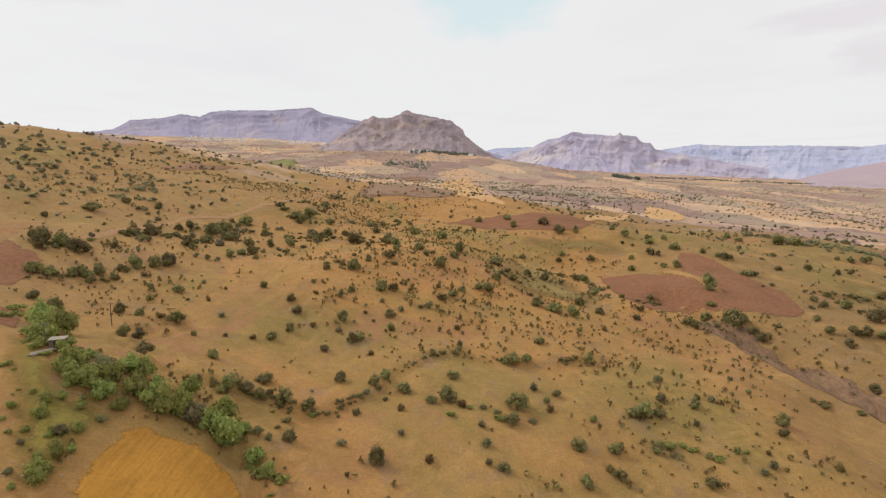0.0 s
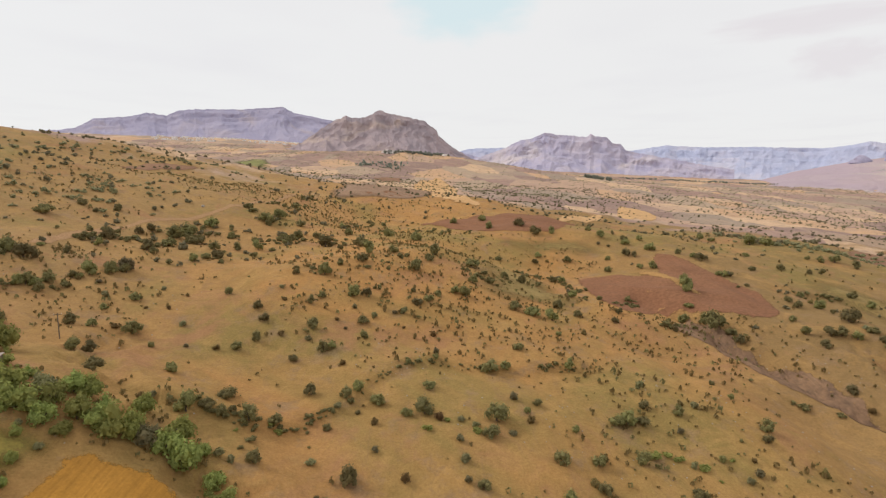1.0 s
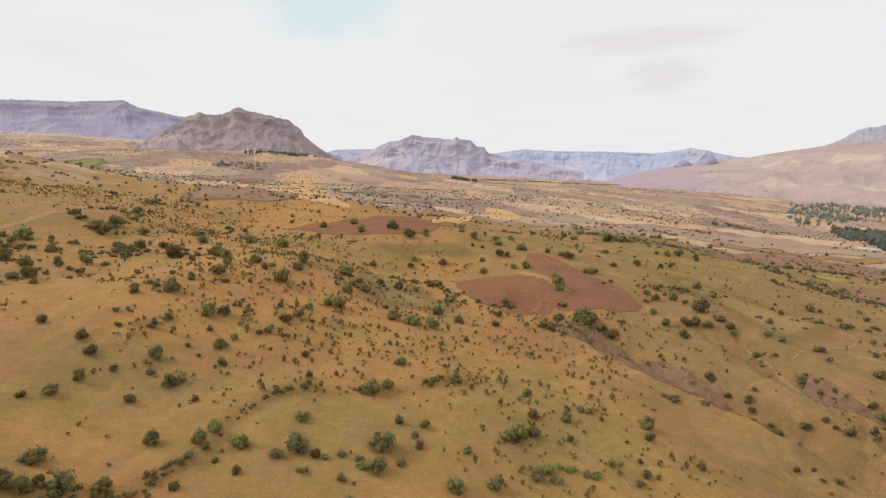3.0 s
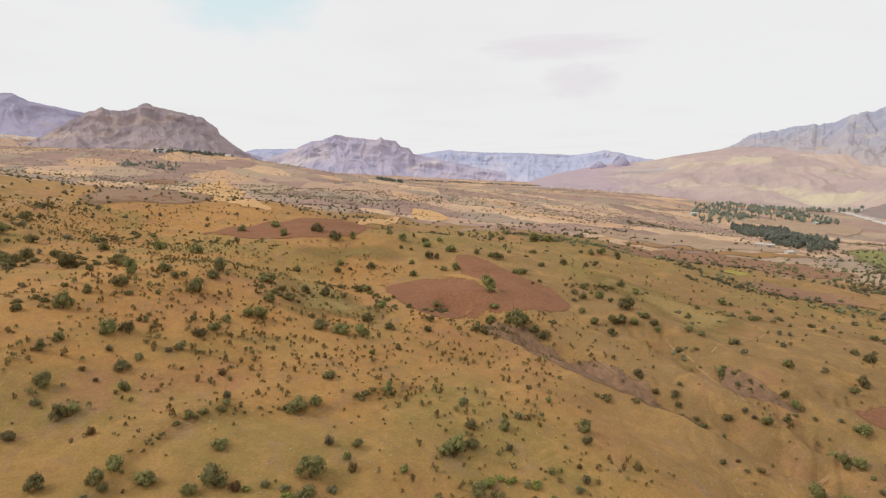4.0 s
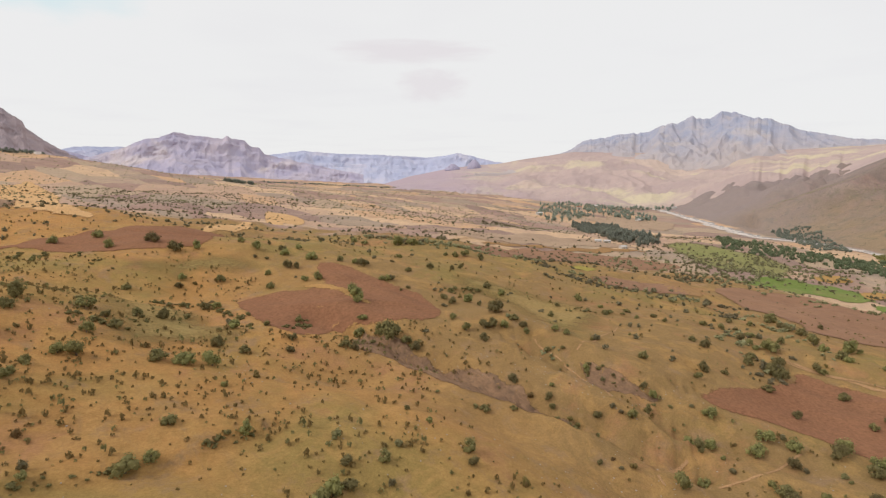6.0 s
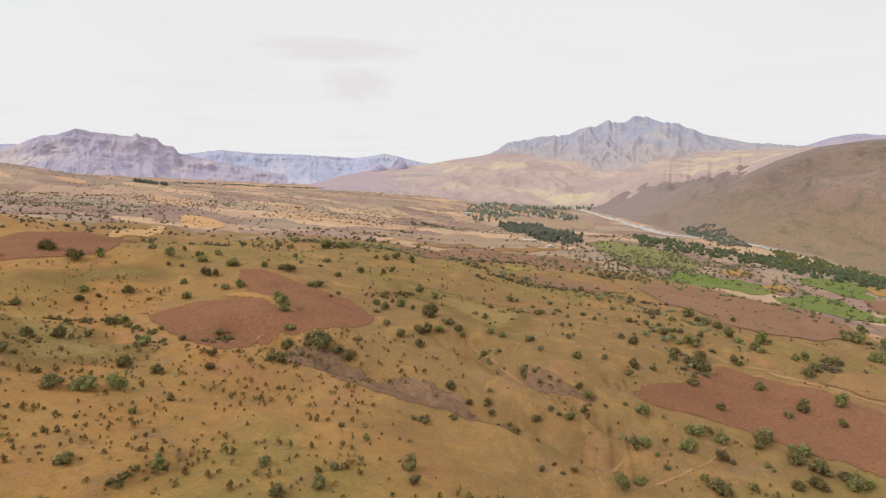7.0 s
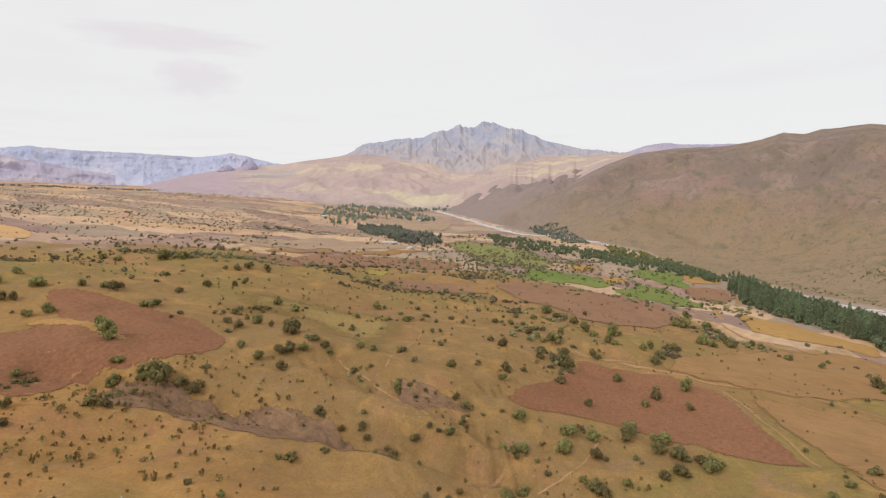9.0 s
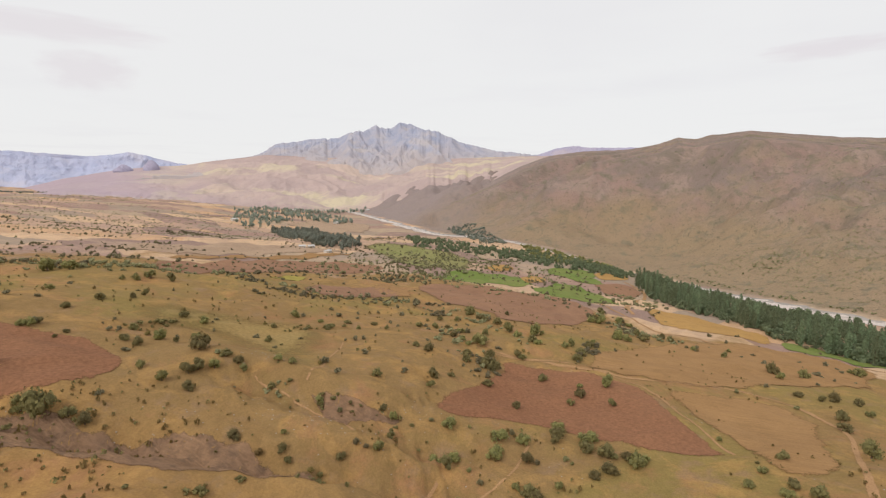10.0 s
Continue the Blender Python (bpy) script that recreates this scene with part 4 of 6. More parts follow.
patch("field_gold_middle", "golden stubble strip", [(622, 180), (656, 147), (592, 134), (538, 148)], GRAIN, 4.0, 0.5, 3.0, "field", 7.0)
patch("field_green_upper", "green meadow strip in the valley", [(728, 161), (767, 106), (725, 85), (664, 98), (671, 125), (685, 151)], GREEN_CROP, 5.0, 0.5, 3.0, "field", 7.0)
patch("field_green_river", "green crop strip near the river wood", [(717, 159), (749, 130), (727, 112), (689, 81), (644, 75), (634, 94), (654, 118), (677, 145)], GREEN_CROP, 5.0, 0.5, 3.0, "field", 7.0)
patch("field_gold_river", "ochre grain field near the river", [(740, 104), (785, 55), (722, 48), (683, 83)], GRAIN, 5.0, 0.5, 3.0, "field", 7.0)
patch("field_brown_bend", "ploughed brown field at the track bend", [(630, 96), (686, 67), (655, 42), (604, 37), (548, 59), (597, 82)], BROWN_SOIL, 4.0, 0.5, 3.0, "field", 7.0)
patch("field_gold_long", "long golden grain field beside poplars", [(460, 45), (479, 32), (474, -5), (449, -31), (440, -44), (411, -36), (383, 3), (408, 39)], GRAIN, 3.0, 0.4, 2.0, "field", 7.0)
patch("field_green_long", "green crop strip under the poplars", [(438, -44), (437, -66), (406, -95), (380, -94), (382, -86), (398, -59), (411, -36)], GREEN_CROP, 3.0, 0.45, 2.0, "field", 7.0)
patch("field_brown_west", "ploughed brown field with scattered bushes", [(292, 243), (362, 235), (345, 186), (313, 190), (284, 208), (276, 225)], BROWN_SOIL, 3.0, 0.4, 2.5, "field", 7.0)
patch("field_brown_middle", "ploughed reddish brown field", [(400, 216), (468, 170), (504, 127), (432, 78), (394, 71), (350, 83), (302, 114), (328, 137), (355, 180)], BROWN_SOIL, 2.5, 0.4, 2.0, "field", 7.0)
patch("field_brown_row", "brown ploughed strip behind a row of bushes", [(291, 241), (362, 250), (341, 223), (293, 200), (286, 216), (274, 225)], BROWN_SOIL, 2.5, 0.4, 2.0, "field", 7.0)
patch("field_yellow_green", "yellow-green fodder plot", [(329, 296), (377, 284), (334, 259), (282, 256)], FODDER, 3.0, 0.4, 2.0, "field", 9.0)
patch("field_tan_bench", "wide tan stubble field", [(267, 70), (319, 42), (366, 6), (407, -39), (397, -73), (368, -81), (297, -54), (285, -32), (242, 14), (232, 43), (232, 67), (233, 74)], STUBBLE, 2.0, 0.25, 2.0, "field", 9.0)
patch("field_tan_low", "tan stubble field beside a track", [(226, 47), (235, 25), (239, 0), (227, -9), (198, -7), (158, 4), (157, 12), (161, 21), (173, 25), (204, 35)], STUBBLE, 1.5, 0.2, 1.5, "field", 9.0)
patch("meadow_terrace", "olive dry meadow terrace", [(171, 231), (191, 220), (204, 199), (212, 175), (206, 166), (163.6, 147.7), (149.9, 147.8), (167.7, 181.5), (159.0, 208.5), (156, 221)], MEADOW, 2.0, 0.12, 3.0, "meadow", 14.0)
patch("meadow_upper", "olive dry meadow between banks", [(40, 289), (56, 285), (84, 282), (92, 274), (103, 255), (87.9, 262.6), (73.1, 262.7), (51.8, 268.9), (37, 275)], MEADOW, 2.0, 0.12, 3.0, "meadow", 14.0)
patch("meadow_bank", "greenish meadow above the gully", [(22.1, 226.6), (38.8, 247.9), (52.3, 240.4), (58.6, 214.7), (59.3, 186.3), (51.4, 184.1), (36.5, 175.3), (24.9, 178.7), (18.8, 192.8)], MEADOW, 2.0, 0.12, 3.0, "meadow", 14.0)
patch("meadow_valley", "green valley meadow", [(746, 427), (757, 322), (727, 245), (619, 223), (511, 263), (596, 321), (661, 392)], VALLEY_GRASS, 8.0, 0.6, 6.0, "meadow", 14.0)
patch("field_fallow_valley", "tan fallow field inside the poplar groves", [(1276, 957), (1598, 1053), (1499, 793), (1304, 704), (1162, 716), (1140, 796)], FALLOW, 12.0, 1.0, 8.0, "field", 9.0)
patch("field_red_plain", "dull red ploughed strip on the far plain", [(-108, 1206), (-27, 1320), (-21, 1128), (-60, 957)], BROWN_SOIL, 14.0, 1.5, 8.0, "field", 20.0)
patch("field_green_plain", "green crop plot on the far plain", [(-452, 1364), (-477, 1583), (-434, 1628), (-377, 1441), (-164, 512)], VALLEY_GRASS, 14.0, 1.5, 8.0, "field", 20.0)
patch("field_pale_plain", "pale straw strip on the far plain", [(-101, 865), (-82, 1185), (-60, 957), (-36, 505), (-57, 466)], FALLOW, 14.0, 1.5, 8.0, "field", 20.0)
patch("field_pink_hollow", "pinkish tan stubble slope", [(307, 830), (316, 753), (327, 700), (249, 614), (182, 501)], OCHRE, 4.0, 0.4, 2.0, "field", 7.0)
patch("field_tan_strip", "long golden tan stubble strip", [(369, 425), (462, 427), (582, 411), (623, 368), (550, 391), (437, 406), (354, 408)], STUBBLE, 3.0, 0.4, 2.0, "field", 7.0)
patch("field_brown_strip", "long ploughed brown strip below tan stubble", [(248, 309), (331, 384), (435, 405), (548, 390), (538, 300), (493, 273), (428, 314), (311, 296), (235, 279)], BROWN_SOIL, 3.0, 0.4, 2.0, "field", 7.0)
patch("meadow_strip", "pale dry grass strip with scattered bushes", [(398, 532), (549, 517), (636, 445), (638, 380), (571, 420), (392, 442), (357, 480)], FALLOW, 4.0, 0.4, 2.0, "meadow", 10.0)
patch("field_pale_grove", "pale straw strip beside the poplar grove", [(710, 624), (942, 692), (761, 540), (617, 538)], FALLOW, 4.0, 0.4, 2.0, "field", 7.0)
patch("field_tan_wedge", "tan stubble wedge between ploughed plots", [(361, 234), (397, 218), (345, 185), (317, 190)], STUBBLE, 3.0, 0.4, 2.0, "field", 7.0)
patch("field_brown_slope", "brown ploughed slope dotted with bushes", [(-73, 427), (-67, 473), (-55, 922), (1, 494), (93, 797), (10, 433), (-25, 425), (-62, 409)], SCRUB, 4.0, 0.4, 2.0, "field", 12.0)
patch("field_crest_upper", "bare reddish strip near the hill crest", [(-234, 373), (-240, 421), (-231, 421), (-223, 367)], BROWN_SOIL, 3.0, 0.4, 2.0, "field", 9.0)
patch("gully_side", "stony eroded bank above a dry gully", [(146, 141), (147, 133), (149, 126), (151, 116), (154, 110), (148, 111), (143, 119), (135, 123), (142, 136)], GULLY, 0.8, 0.1, 2.2, "gully", 3.0)
patch("gully_floor", "eroded purplish brown gully side", [(81, 175), (93, 187), (98, 180), (102, 168), (107, 160), (112, 150), (114, 143), (115, 134), (117, 126), (120, 118), (107, 112), (104, 120), (102, 130), (95, 135), (92, 144), (89, 153), (85, 162)], GULLY, 0.8, 0.1, 2.2, "gully", 4.0)

ribbon("track_upper", "dusty farm track along a bank", [(227.1, 109.4), (229.4, 102.3), (232.8, 93.3), (238.3, 77.1), (238.9, 63.9), (243.9, 50.0)], 2.0, DUST)
ribbon("road_west", "pale dirt road climbing the western slope", [(-120, 180), (-123, 211), (-120, 233), (-114, 254), (-103, 272), (-89, 297), (-86, 357), (-82, 408)], 5.5, DUST)
ribbon("path_field", "worn footpath across a ploughed field", [(231, 74), (218, 72), (194, 72), (173, 70)], 1.1, DUST)
ribbon("track_lower", "broad dusty track winding downhill", [(232, 103), (233, 86), (233, 68), (234, 53), (239, 34), (246, 14), (241, -4), (228, -11), (212, -12), (195, -9), (166, 0), (152, 3)], 2.6, DUST)
ribbon("track_field_edge", "pale field-edge path", [(233, 68), (231, 55), (222, 46), (204, 37), (184, 30), (173, 26)], 1.4, DUST)
ribbon("track_valley", "pale track bending into the valley", [(697, 58), (642, 39), (593, 35), (514, 49), (453, 54), (418, 50)], 5.0, DUST, 0.5)
ribbon("track_poplar", "pale track beside the grain field", [(465, 75), (409, 57), (376, 23), (354, -6), (389, -50), (371, -82)], 3.0, DUST, 0.5)
ribbon("path_shepherd", "narrow trodden path on the slope", [(115.8, 91.5), (117.6, 95.0), (130.5, 97.4), (137.4, 94.7)], 1.0, DUST)
ribbon("path_bench", "narrow pale path along a field bench", [(207, 190), (221, 171), (232, 150), (256, 135), (243, 120), (231, 103)], 1.0, DUST)
ribbon("path_spur", "trodden path down a spur", [(197, 156), (179, 149), (161, 143), (148, 140)], 0.9, DUST)
ribbon("path_edge", "thin goat path on a spur edge", [(142, 153), (142, 147), (142, 138), (139, 128), (133, 117)], 0.8, DUST)
ribbon("path_thicket", "narrow trodden path between bushes", [(130.8, 85.9), (133.7, 83.8), (138.9, 80.2), (149.1, 78.5), (159.4, 77.9)], 0.9, DUST)
ribbon("river_gravel", "pale braided river gravel", RIVER, 42, GRAVEL, 1.2, "river bed", 10.0, 0.35)
ribbon("river_water", "silty shallow river channel", [(x + 6, y - 8) for x, y in RIVER], 16, WATER, 1.3, "river", 10.0, 0.5)

# ---- plants ----
rng = random.Random(7)


def part(name, bm, mat, parent=None, label=""):
    """Links a bmesh as one mesh object under a thing."""
    me = bpy.data.meshes.new(name)
    bm.to_mesh(me)
    bm.free()
    me.materials.append(mat)
    ob = new(name, me)
    ob.parent = parent
    return tagged(ob, label) if label else ob


def limb(bm, a, b, ra, rb, sides=6):
    a, b = Vector(a), Vector(b)
    q = (b - a).to_track_quat("Z", "Y")
    rings = []
    for c, r in ((a, ra), (a.lerp(b, 0.5) + Vector((rng.uniform(-1, 1), rng.uniform(-1, 1), 0)) * ra * 0.4, (ra + rb) / 2), (b, rb)):
        rings.append([bm.verts.new(c + q @ Vector((math.cos(k * math.tau / sides) * r, math.sin(k * math.tau / sides) * r, 0))) for k in range(sides)])
    for u, v in zip(rings[:-1], rings[1:]):
        for k in range(sides):
            bm.faces.new((u[k], u[(k + 1) % sides], v[(k + 1) % sides], v[k]))
    bm.faces.new(rings[-1])


def leaf_clump(verts, faces, c, out, size, r):
    """One spray of leaves: a small bent kite facing outwards."""
    n = (out + Vector((r.uniform(-1, 1), r.uniform(-1, 1), r.uniform(-0.6, 1))) * 0.7).normalized()
    u = n.orthogonal().normalized()
    u.rotate(Matrix.Rotation(r.uniform(0, math.tau), 3, n))
    v = n.cross(u)
    k = len(verts)
    w = size * r.uniform(0.6, 1.25)
    for p in (u * w, v * w * 0.7 + n * w * 0.25, -u * w * 0.9, -v * w * 0.7 + n * w * r.uniform(-0.1, 0.3)):
        verts.append(tuple(c + p))
    faces.append((k, k + 1, k + 2, k + 3))


def crown_mesh(r, lobes, sprays, flat, spread, leaf, base=0.12):
    """A crown one unit wide: uneven lobes of leaf sprays round a shaded core, with gaps and a ragged outline."""
    verts, faces = [], []
    for i in range(lobes):
        a, d = r.uniform(0, math.tau), spread * math.sqrt(r.uniform(0.02, 1))
        rad = r.uniform(0.17, 0.30) * (1.15 - d)
        c = Vector((math.cos(a) * d, math.sin(a) * d, base + rad * 0.6 + r.uniform(0.0, 1) ** 1.3 * flat * (0.75 - d)))
        k = len(verts)
        ico = bmesh.new()
        bmesh.ops.create_icosphere(ico, subdivisions=1, radius=rad * 0.72)
        for vert in ico.verts:
            verts.append(tuple(c + vert.co * r.uniform(0.75, 1.15)))
        faces += [tuple(k + vert.index for vert in f.verts) for f in ico.faces]
        ico.free()
        for _ in range(sprays // lobes):
            n = Vector((r.gauss(0, 1), r.gauss(0, 1), r.gauss(0.25, 1))).normalized()
            p = c + n * rad * r.uniform(0.7, 1.12)
            if p.z > 0.02:
                leaf_clump(verts, faces, p, n, leaf, r)
    return verts, faces


def set_mesh(name, verts, faces, mat):
    me = bpy.data.meshes.new(name)
    me.from_pydata(verts, [], faces)
    me.materials.append(mat)
    return me


def tree_model(name, label, category, group, leafmat, seed, lobes=9, sprays=420, flat=0.55, spread=0.34, leaf=0.055, trunk=0.16):
    """A small tree one unit wide: trunk with limbs, and crown."""
    r = random.Random(seed)
    rng.seed(seed)
    root = tagged(new(name), label, category, group)
    bm = bmesh.new()
    top = Vector((r.uniform(-0.04, 0.04), r.uniform(-0.04, 0.04), trunk + 0.12))
    limb(bm, (0, 0, -0.12), top, 0.05, 0.035)
    for _ in range(4):
        a = r.uniform(0, math.tau)
        limb(bm, top * 0.85, top + Vector((math.cos(a) * 0.2, math.sin(a) * 0.2, r.uniform(0.12, 0.3))), 0.028, 0.01, 5)
    part("trunk", bm, BARK, root)
    crown = new("crown", set_mesh("crown", *crown_mesh(r, lobes, sprays, flat, spread, leaf, trunk * 0.6), leafmat))
    crown.parent = root
    return root


def sized_copy(ob, m):
    """A copy of a thing at a pose that carries its own size."""
    return copy_thing(ob, m @ Matrix.Diagonal((1 / ob.scale.x, 1 / ob.scale.y, 1 / ob.scale.z, 1)))


def stand(models, places, seed, tall=(0.8, 1.15), note=None):
    """Places each model's original once, then copies."""
    r = random.Random(seed)
    used = set()
    for x, y, w in places:
        k = r.randrange(len(models))
        z = float(lie(x, y)) - 0.03 * w
        m = pose(x, y, z, r.uniform(-4, 4), r.uniform(-4, 4), r.uniform(0, 360)) @ Matrix.Diagonal((w, w * r.uniform(0.85, 1.1), w * r.uniform(*tall), 1))
        if k in used:
            ob = sized_copy(models[k], m)
        else:
            ob = models[k]
            ob.matrix_basis = m
            used.add(k)
        if note:
            ob["label"] = note(x, y, w)
    for k in set(range(len(models))) - used:
        for o in (*models[k].children_recursive, models[k]):
            bpy.data.objects.remove(o)


def oak_note(x, y, w):
    size = "large" if w > 5 else "small" if w < 2.6 else "rounded"
    if any(inside(x, y, p) for p in (RED_FIELD, RED_SLOPE, RED_WEST, BROWN_UPPER)):
        return size + " grey-green scrub oak standing in ploughed soil"
    if float(line_distance(x, y, GULLIES[0][0])) ** 2 < 100 or float(line_distance(x, y, GULLIES[1][0])) ** 2 < 60:
        return size + " dark scrub oak rooted in an eroded gully"
    return size + " grey-green scrub oak on dry tan pasture"


# where the trees stand and how wide their crowns are, from west to east
OAKS_WESTERN = [
    (-100.8, 129.7, 3.3), (-111.6, 145.2, 5.5), (-129.9, 169.9, 3.5), (-121.6, 161.9, 7.0), (-152.8, 206.6, 3.7), (-108.2, 146.4, 4.3), (-92.4, 125.7, 4.2), (-120.6, 169.6, 6.3),
    (-104.1, 148.8, 3.2), (-102.8, 149.7, 4.0), (-114.1, 166.3, 7.5), (-101.1, 151.2, 4.0), (-98.7, 148.6, 3.5), (-117.8, 179.2, 2.6), (-146, 224, 7.5), (-100.1, 154.4, 3.7),
    (-82.1, 133.4, 3.5), (-109.4, 178.2, 2.9), (-72.0, 118.1, 3.6), (-97.2, 159.9, 3.0), (-95.9, 160.9, 3.0), (-117.2, 199.5, 4.8), (-145, 247, 5.9), (-70.3, 120.2, 3.7),
    (-59.8, 104.2, 4.0), (-95.0, 164.6, 5.6), (-77.5, 134.6, 2.9), (-115.5, 202.2, 3.8), (-137, 243, 2.9), (-109.2, 194.3, 3.7), (-81.3, 146.4, 2.7), (-111.8, 205.6, 6.2),
]
OAKS_CREST = [
    (-91.5, 169.1, 4.5), (-133, 253, 3.6), (-88.8, 172.0, 3.8), (-69.0, 136.3, 4.8), (-77.1, 154.0, 3.8), (-111.6, 226.4, 4.2), (-95.4, 199.1, 5.4), (-107.9, 229.8, 5.2),
    (-92.3, 197.7, 3.6), (-96.0, 216.6, 5.4), (-52.0, 117.6, 3.9), (-97.6, 228.1, 7.5), (-41.7, 99.6, 4.8), (-96.4, 236.9, 7.5), (-77.1, 193.6, 3.8), (-88.2, 224.8, 7.5),
    (-38.9, 101.9, 3.1), (-75.3, 199.5, 4.3), (-95, 258, 6.6), (-77.8, 214.9, 4.7), (-71.6, 200.7, 5.7), (-36.0, 101.2, 2.8), (-38.4, 111.6, 4.2), (-54.6, 161.3, 2.8),
    (-81, 243, 4.4), (-44.6, 135.3, 3.1), (-71.7, 223.5, 3.4), (-31.5, 101.9, 4.0), (-27.4, 90.8, 3.0), (-40.7, 139.5, 2.9), (-43.7, 152.0, 2.9), (-64.3, 225.5, 4.9),
]
OAKS_KNOLL = [
    (-40.9, 147.4, 3.4), (-75, 276, 7.5), (-27.1, 103.7, 3.1), (-72, 291, 7.5), (-55.7, 239.0, 5.3), (-54.4, 239.0, 5.3), (-30.2, 132.8, 3.2), (-37.6, 172.2, 2.7),
    (-55, 257, 5.8), (-59, 282, 5.2), (-22.9, 116.3, 3.4), (-30.2, 155.8, 2.7), (-27.4, 144.9, 3.9), (-47, 261, 4.1), (-23.7, 135.9, 3.3), (-27.5, 158.9, 2.8),
    (-29.0, 173.9, 5.2), (-38.7, 233.7, 7.5), (-21.7, 136.9, 2.8), (-25.5, 182.3, 3.0), (-31.1, 221.8, 3.0), (-42, 310, 3.9), (-15.4, 115.4, 3.2), (-11.8, 90.2, 4.0),
    (-35, 281, 4.8), (-18.7, 161.8, 4.3), (-13.3, 118.8, 3.8), (-23.4, 225.9, 6.1), (-18.8, 186.1, 4.4), (-14.9, 149.4, 3.8), (-14.0, 142.3, 2.6), (-15.4, 163.7, 3.6),
]
OAKS_TERRACE = [
    (-17.8, 202.1, 5.7), (-30, 345, 4.0), (-8.7, 115.1, 3.7), (-21, 340, 3.3), (-15, 291, 7.5), (-9.1, 204.6, 4.2), (-6.1, 196.8, 3.2), (-2.4, 110.0, 2.9),
    (-1.0, 189.7, 6.3), (-1, 281, 7.2), (-0.0, 162.9, 4.2), (1.3, 111.3, 4.9), (2.4, 119.9, 3.1), (3.4, 165.1, 4.4), (4.2, 198.7, 4.0), (6.5, 206.5, 4.7),
    (6.4, 172.5, 3.1), (13, 297, 2.9), (22, 333, 5.4), (12.2, 178.3, 3.5), (15.3, 176.4, 4.7), (20.1, 205.7, 5.4), (18.7, 187.0, 4.2), (40, 335, 7.5),
    (24.2, 200.1, 3.1), (11.2, 90.8, 2.8), (17.2, 131.1, 4.6), (40, 305, 4.5), (25.2, 191.4, 3.8), (13.8, 103.2, 4.1), (15.7, 108.9, 5.5), (38.7, 260.2, 3.8),
]
OAKS_GULLY = [
    (32.6, 206.2, 4.0), (21.0, 131.9, 2.9), (31.1, 173.2, 4.6), (57, 304, 7.5), (26.1, 140.8, 3.1), (39.6, 207.8, 4.4), (36.3, 171.1, 5.7), (63, 291, 7.3),
    (56.9, 261.4, 3.5), (25.1, 114.6, 2.6), (59.3, 266.4, 3.6), (72, 291, 4.3), (58.4, 232.4, 4.1), (42.1, 169.0, 5.0), (47.5, 182.9, 4.1), (61.8, 231.6, 3.7),
    (26.3, 97.3, 3.8), (71.9, 259.4, 4.5), (37.0, 133.1, 3.0), (55.3, 193.5, 3.9), (25.7, 89.0, 3.3), (52.5, 176.6, 3.2), (92, 291, 4.5), (67.7, 199.9, 2.6),
    (95, 280, 5.5), (33.5, 98.3, 3.4), (90.2, 255.4, 3.1), (86.0, 242.9, 3.5), (32.4, 91.4, 2.8), (105, 290, 2.6), (64.3, 174.5, 2.8), (41.2, 110.6, 3.5),
]
OAKS_PLATEAU = [
    (67.1, 179.0, 2.8), (107, 279, 4.3), (105, 272, 4.7), (100, 257, 4.9), (78.8, 200.6, 3.1), (43.7, 111.0, 4.0), (102.5, 253.8, 3.3), (115, 279, 3.8),
    (99.3, 239.3, 3.6), (46.9, 111.4, 3.5), (49.4, 116.7, 2.8), (42.2, 99.5, 3.0), (113, 261, 6.3), (104.0, 236.7, 4.2), (81.3, 168.1, 3.1), (122, 251, 3.4),
    (55.8, 114.1, 2.8), (106.5, 213.2, 4.5), (92.3, 185.0, 5.0), (100.8, 200.7, 7.5), (96.3, 189.5, 4.1), (127, 246, 3.4), (128, 243, 5.6), (175, 330, 4.8),
    (49.5, 92.1, 3.2), (132, 244, 2.8), (97.2, 180.0, 4.0), (177, 321, 4.7), (126.4, 224.0, 2.7), (98.4, 175.0, 7.5), (128.1, 222.6, 3.8), (131.2, 222.9, 3.2),
]
OAKS_BENCH = [
    (101.2, 170.8, 3.9), (102.1, 167.0, 3.9), (161, 260, 3.2), (131.9, 212.3, 2.6), (147, 233, 3.4), (189, 302, 7.5), (73.0, 109.8, 3.0), (71.3, 106.8, 2.6),
    (193, 293, 7.5), (163, 237, 4.1), (139.6, 198.5, 4.1), (126.4, 177.7, 3.7), (139.8, 193.5, 3.5), (151.2, 208.1, 3.7), (123.6, 167.5, 4.0), (174, 234, 3.0),
    (199, 269, 2.9), (149.4, 195.1, 5.1), (182, 237, 3.7), (204, 266, 4.4), (124.1, 158.8, 3.9), (130.4, 165.2, 4.6), (133.1, 164.5, 4.1), (212, 267, 6.0),
    (173, 209, 4.5), (140.6, 170.9, 6.9), (161.6, 192.4, 3.6), (115.6, 138.0, 3.9), (217, 259, 5.3), (136.8, 162.3, 3.7), (174.9, 201.2, 3.8), (142.1, 162.7, 4.1),
]
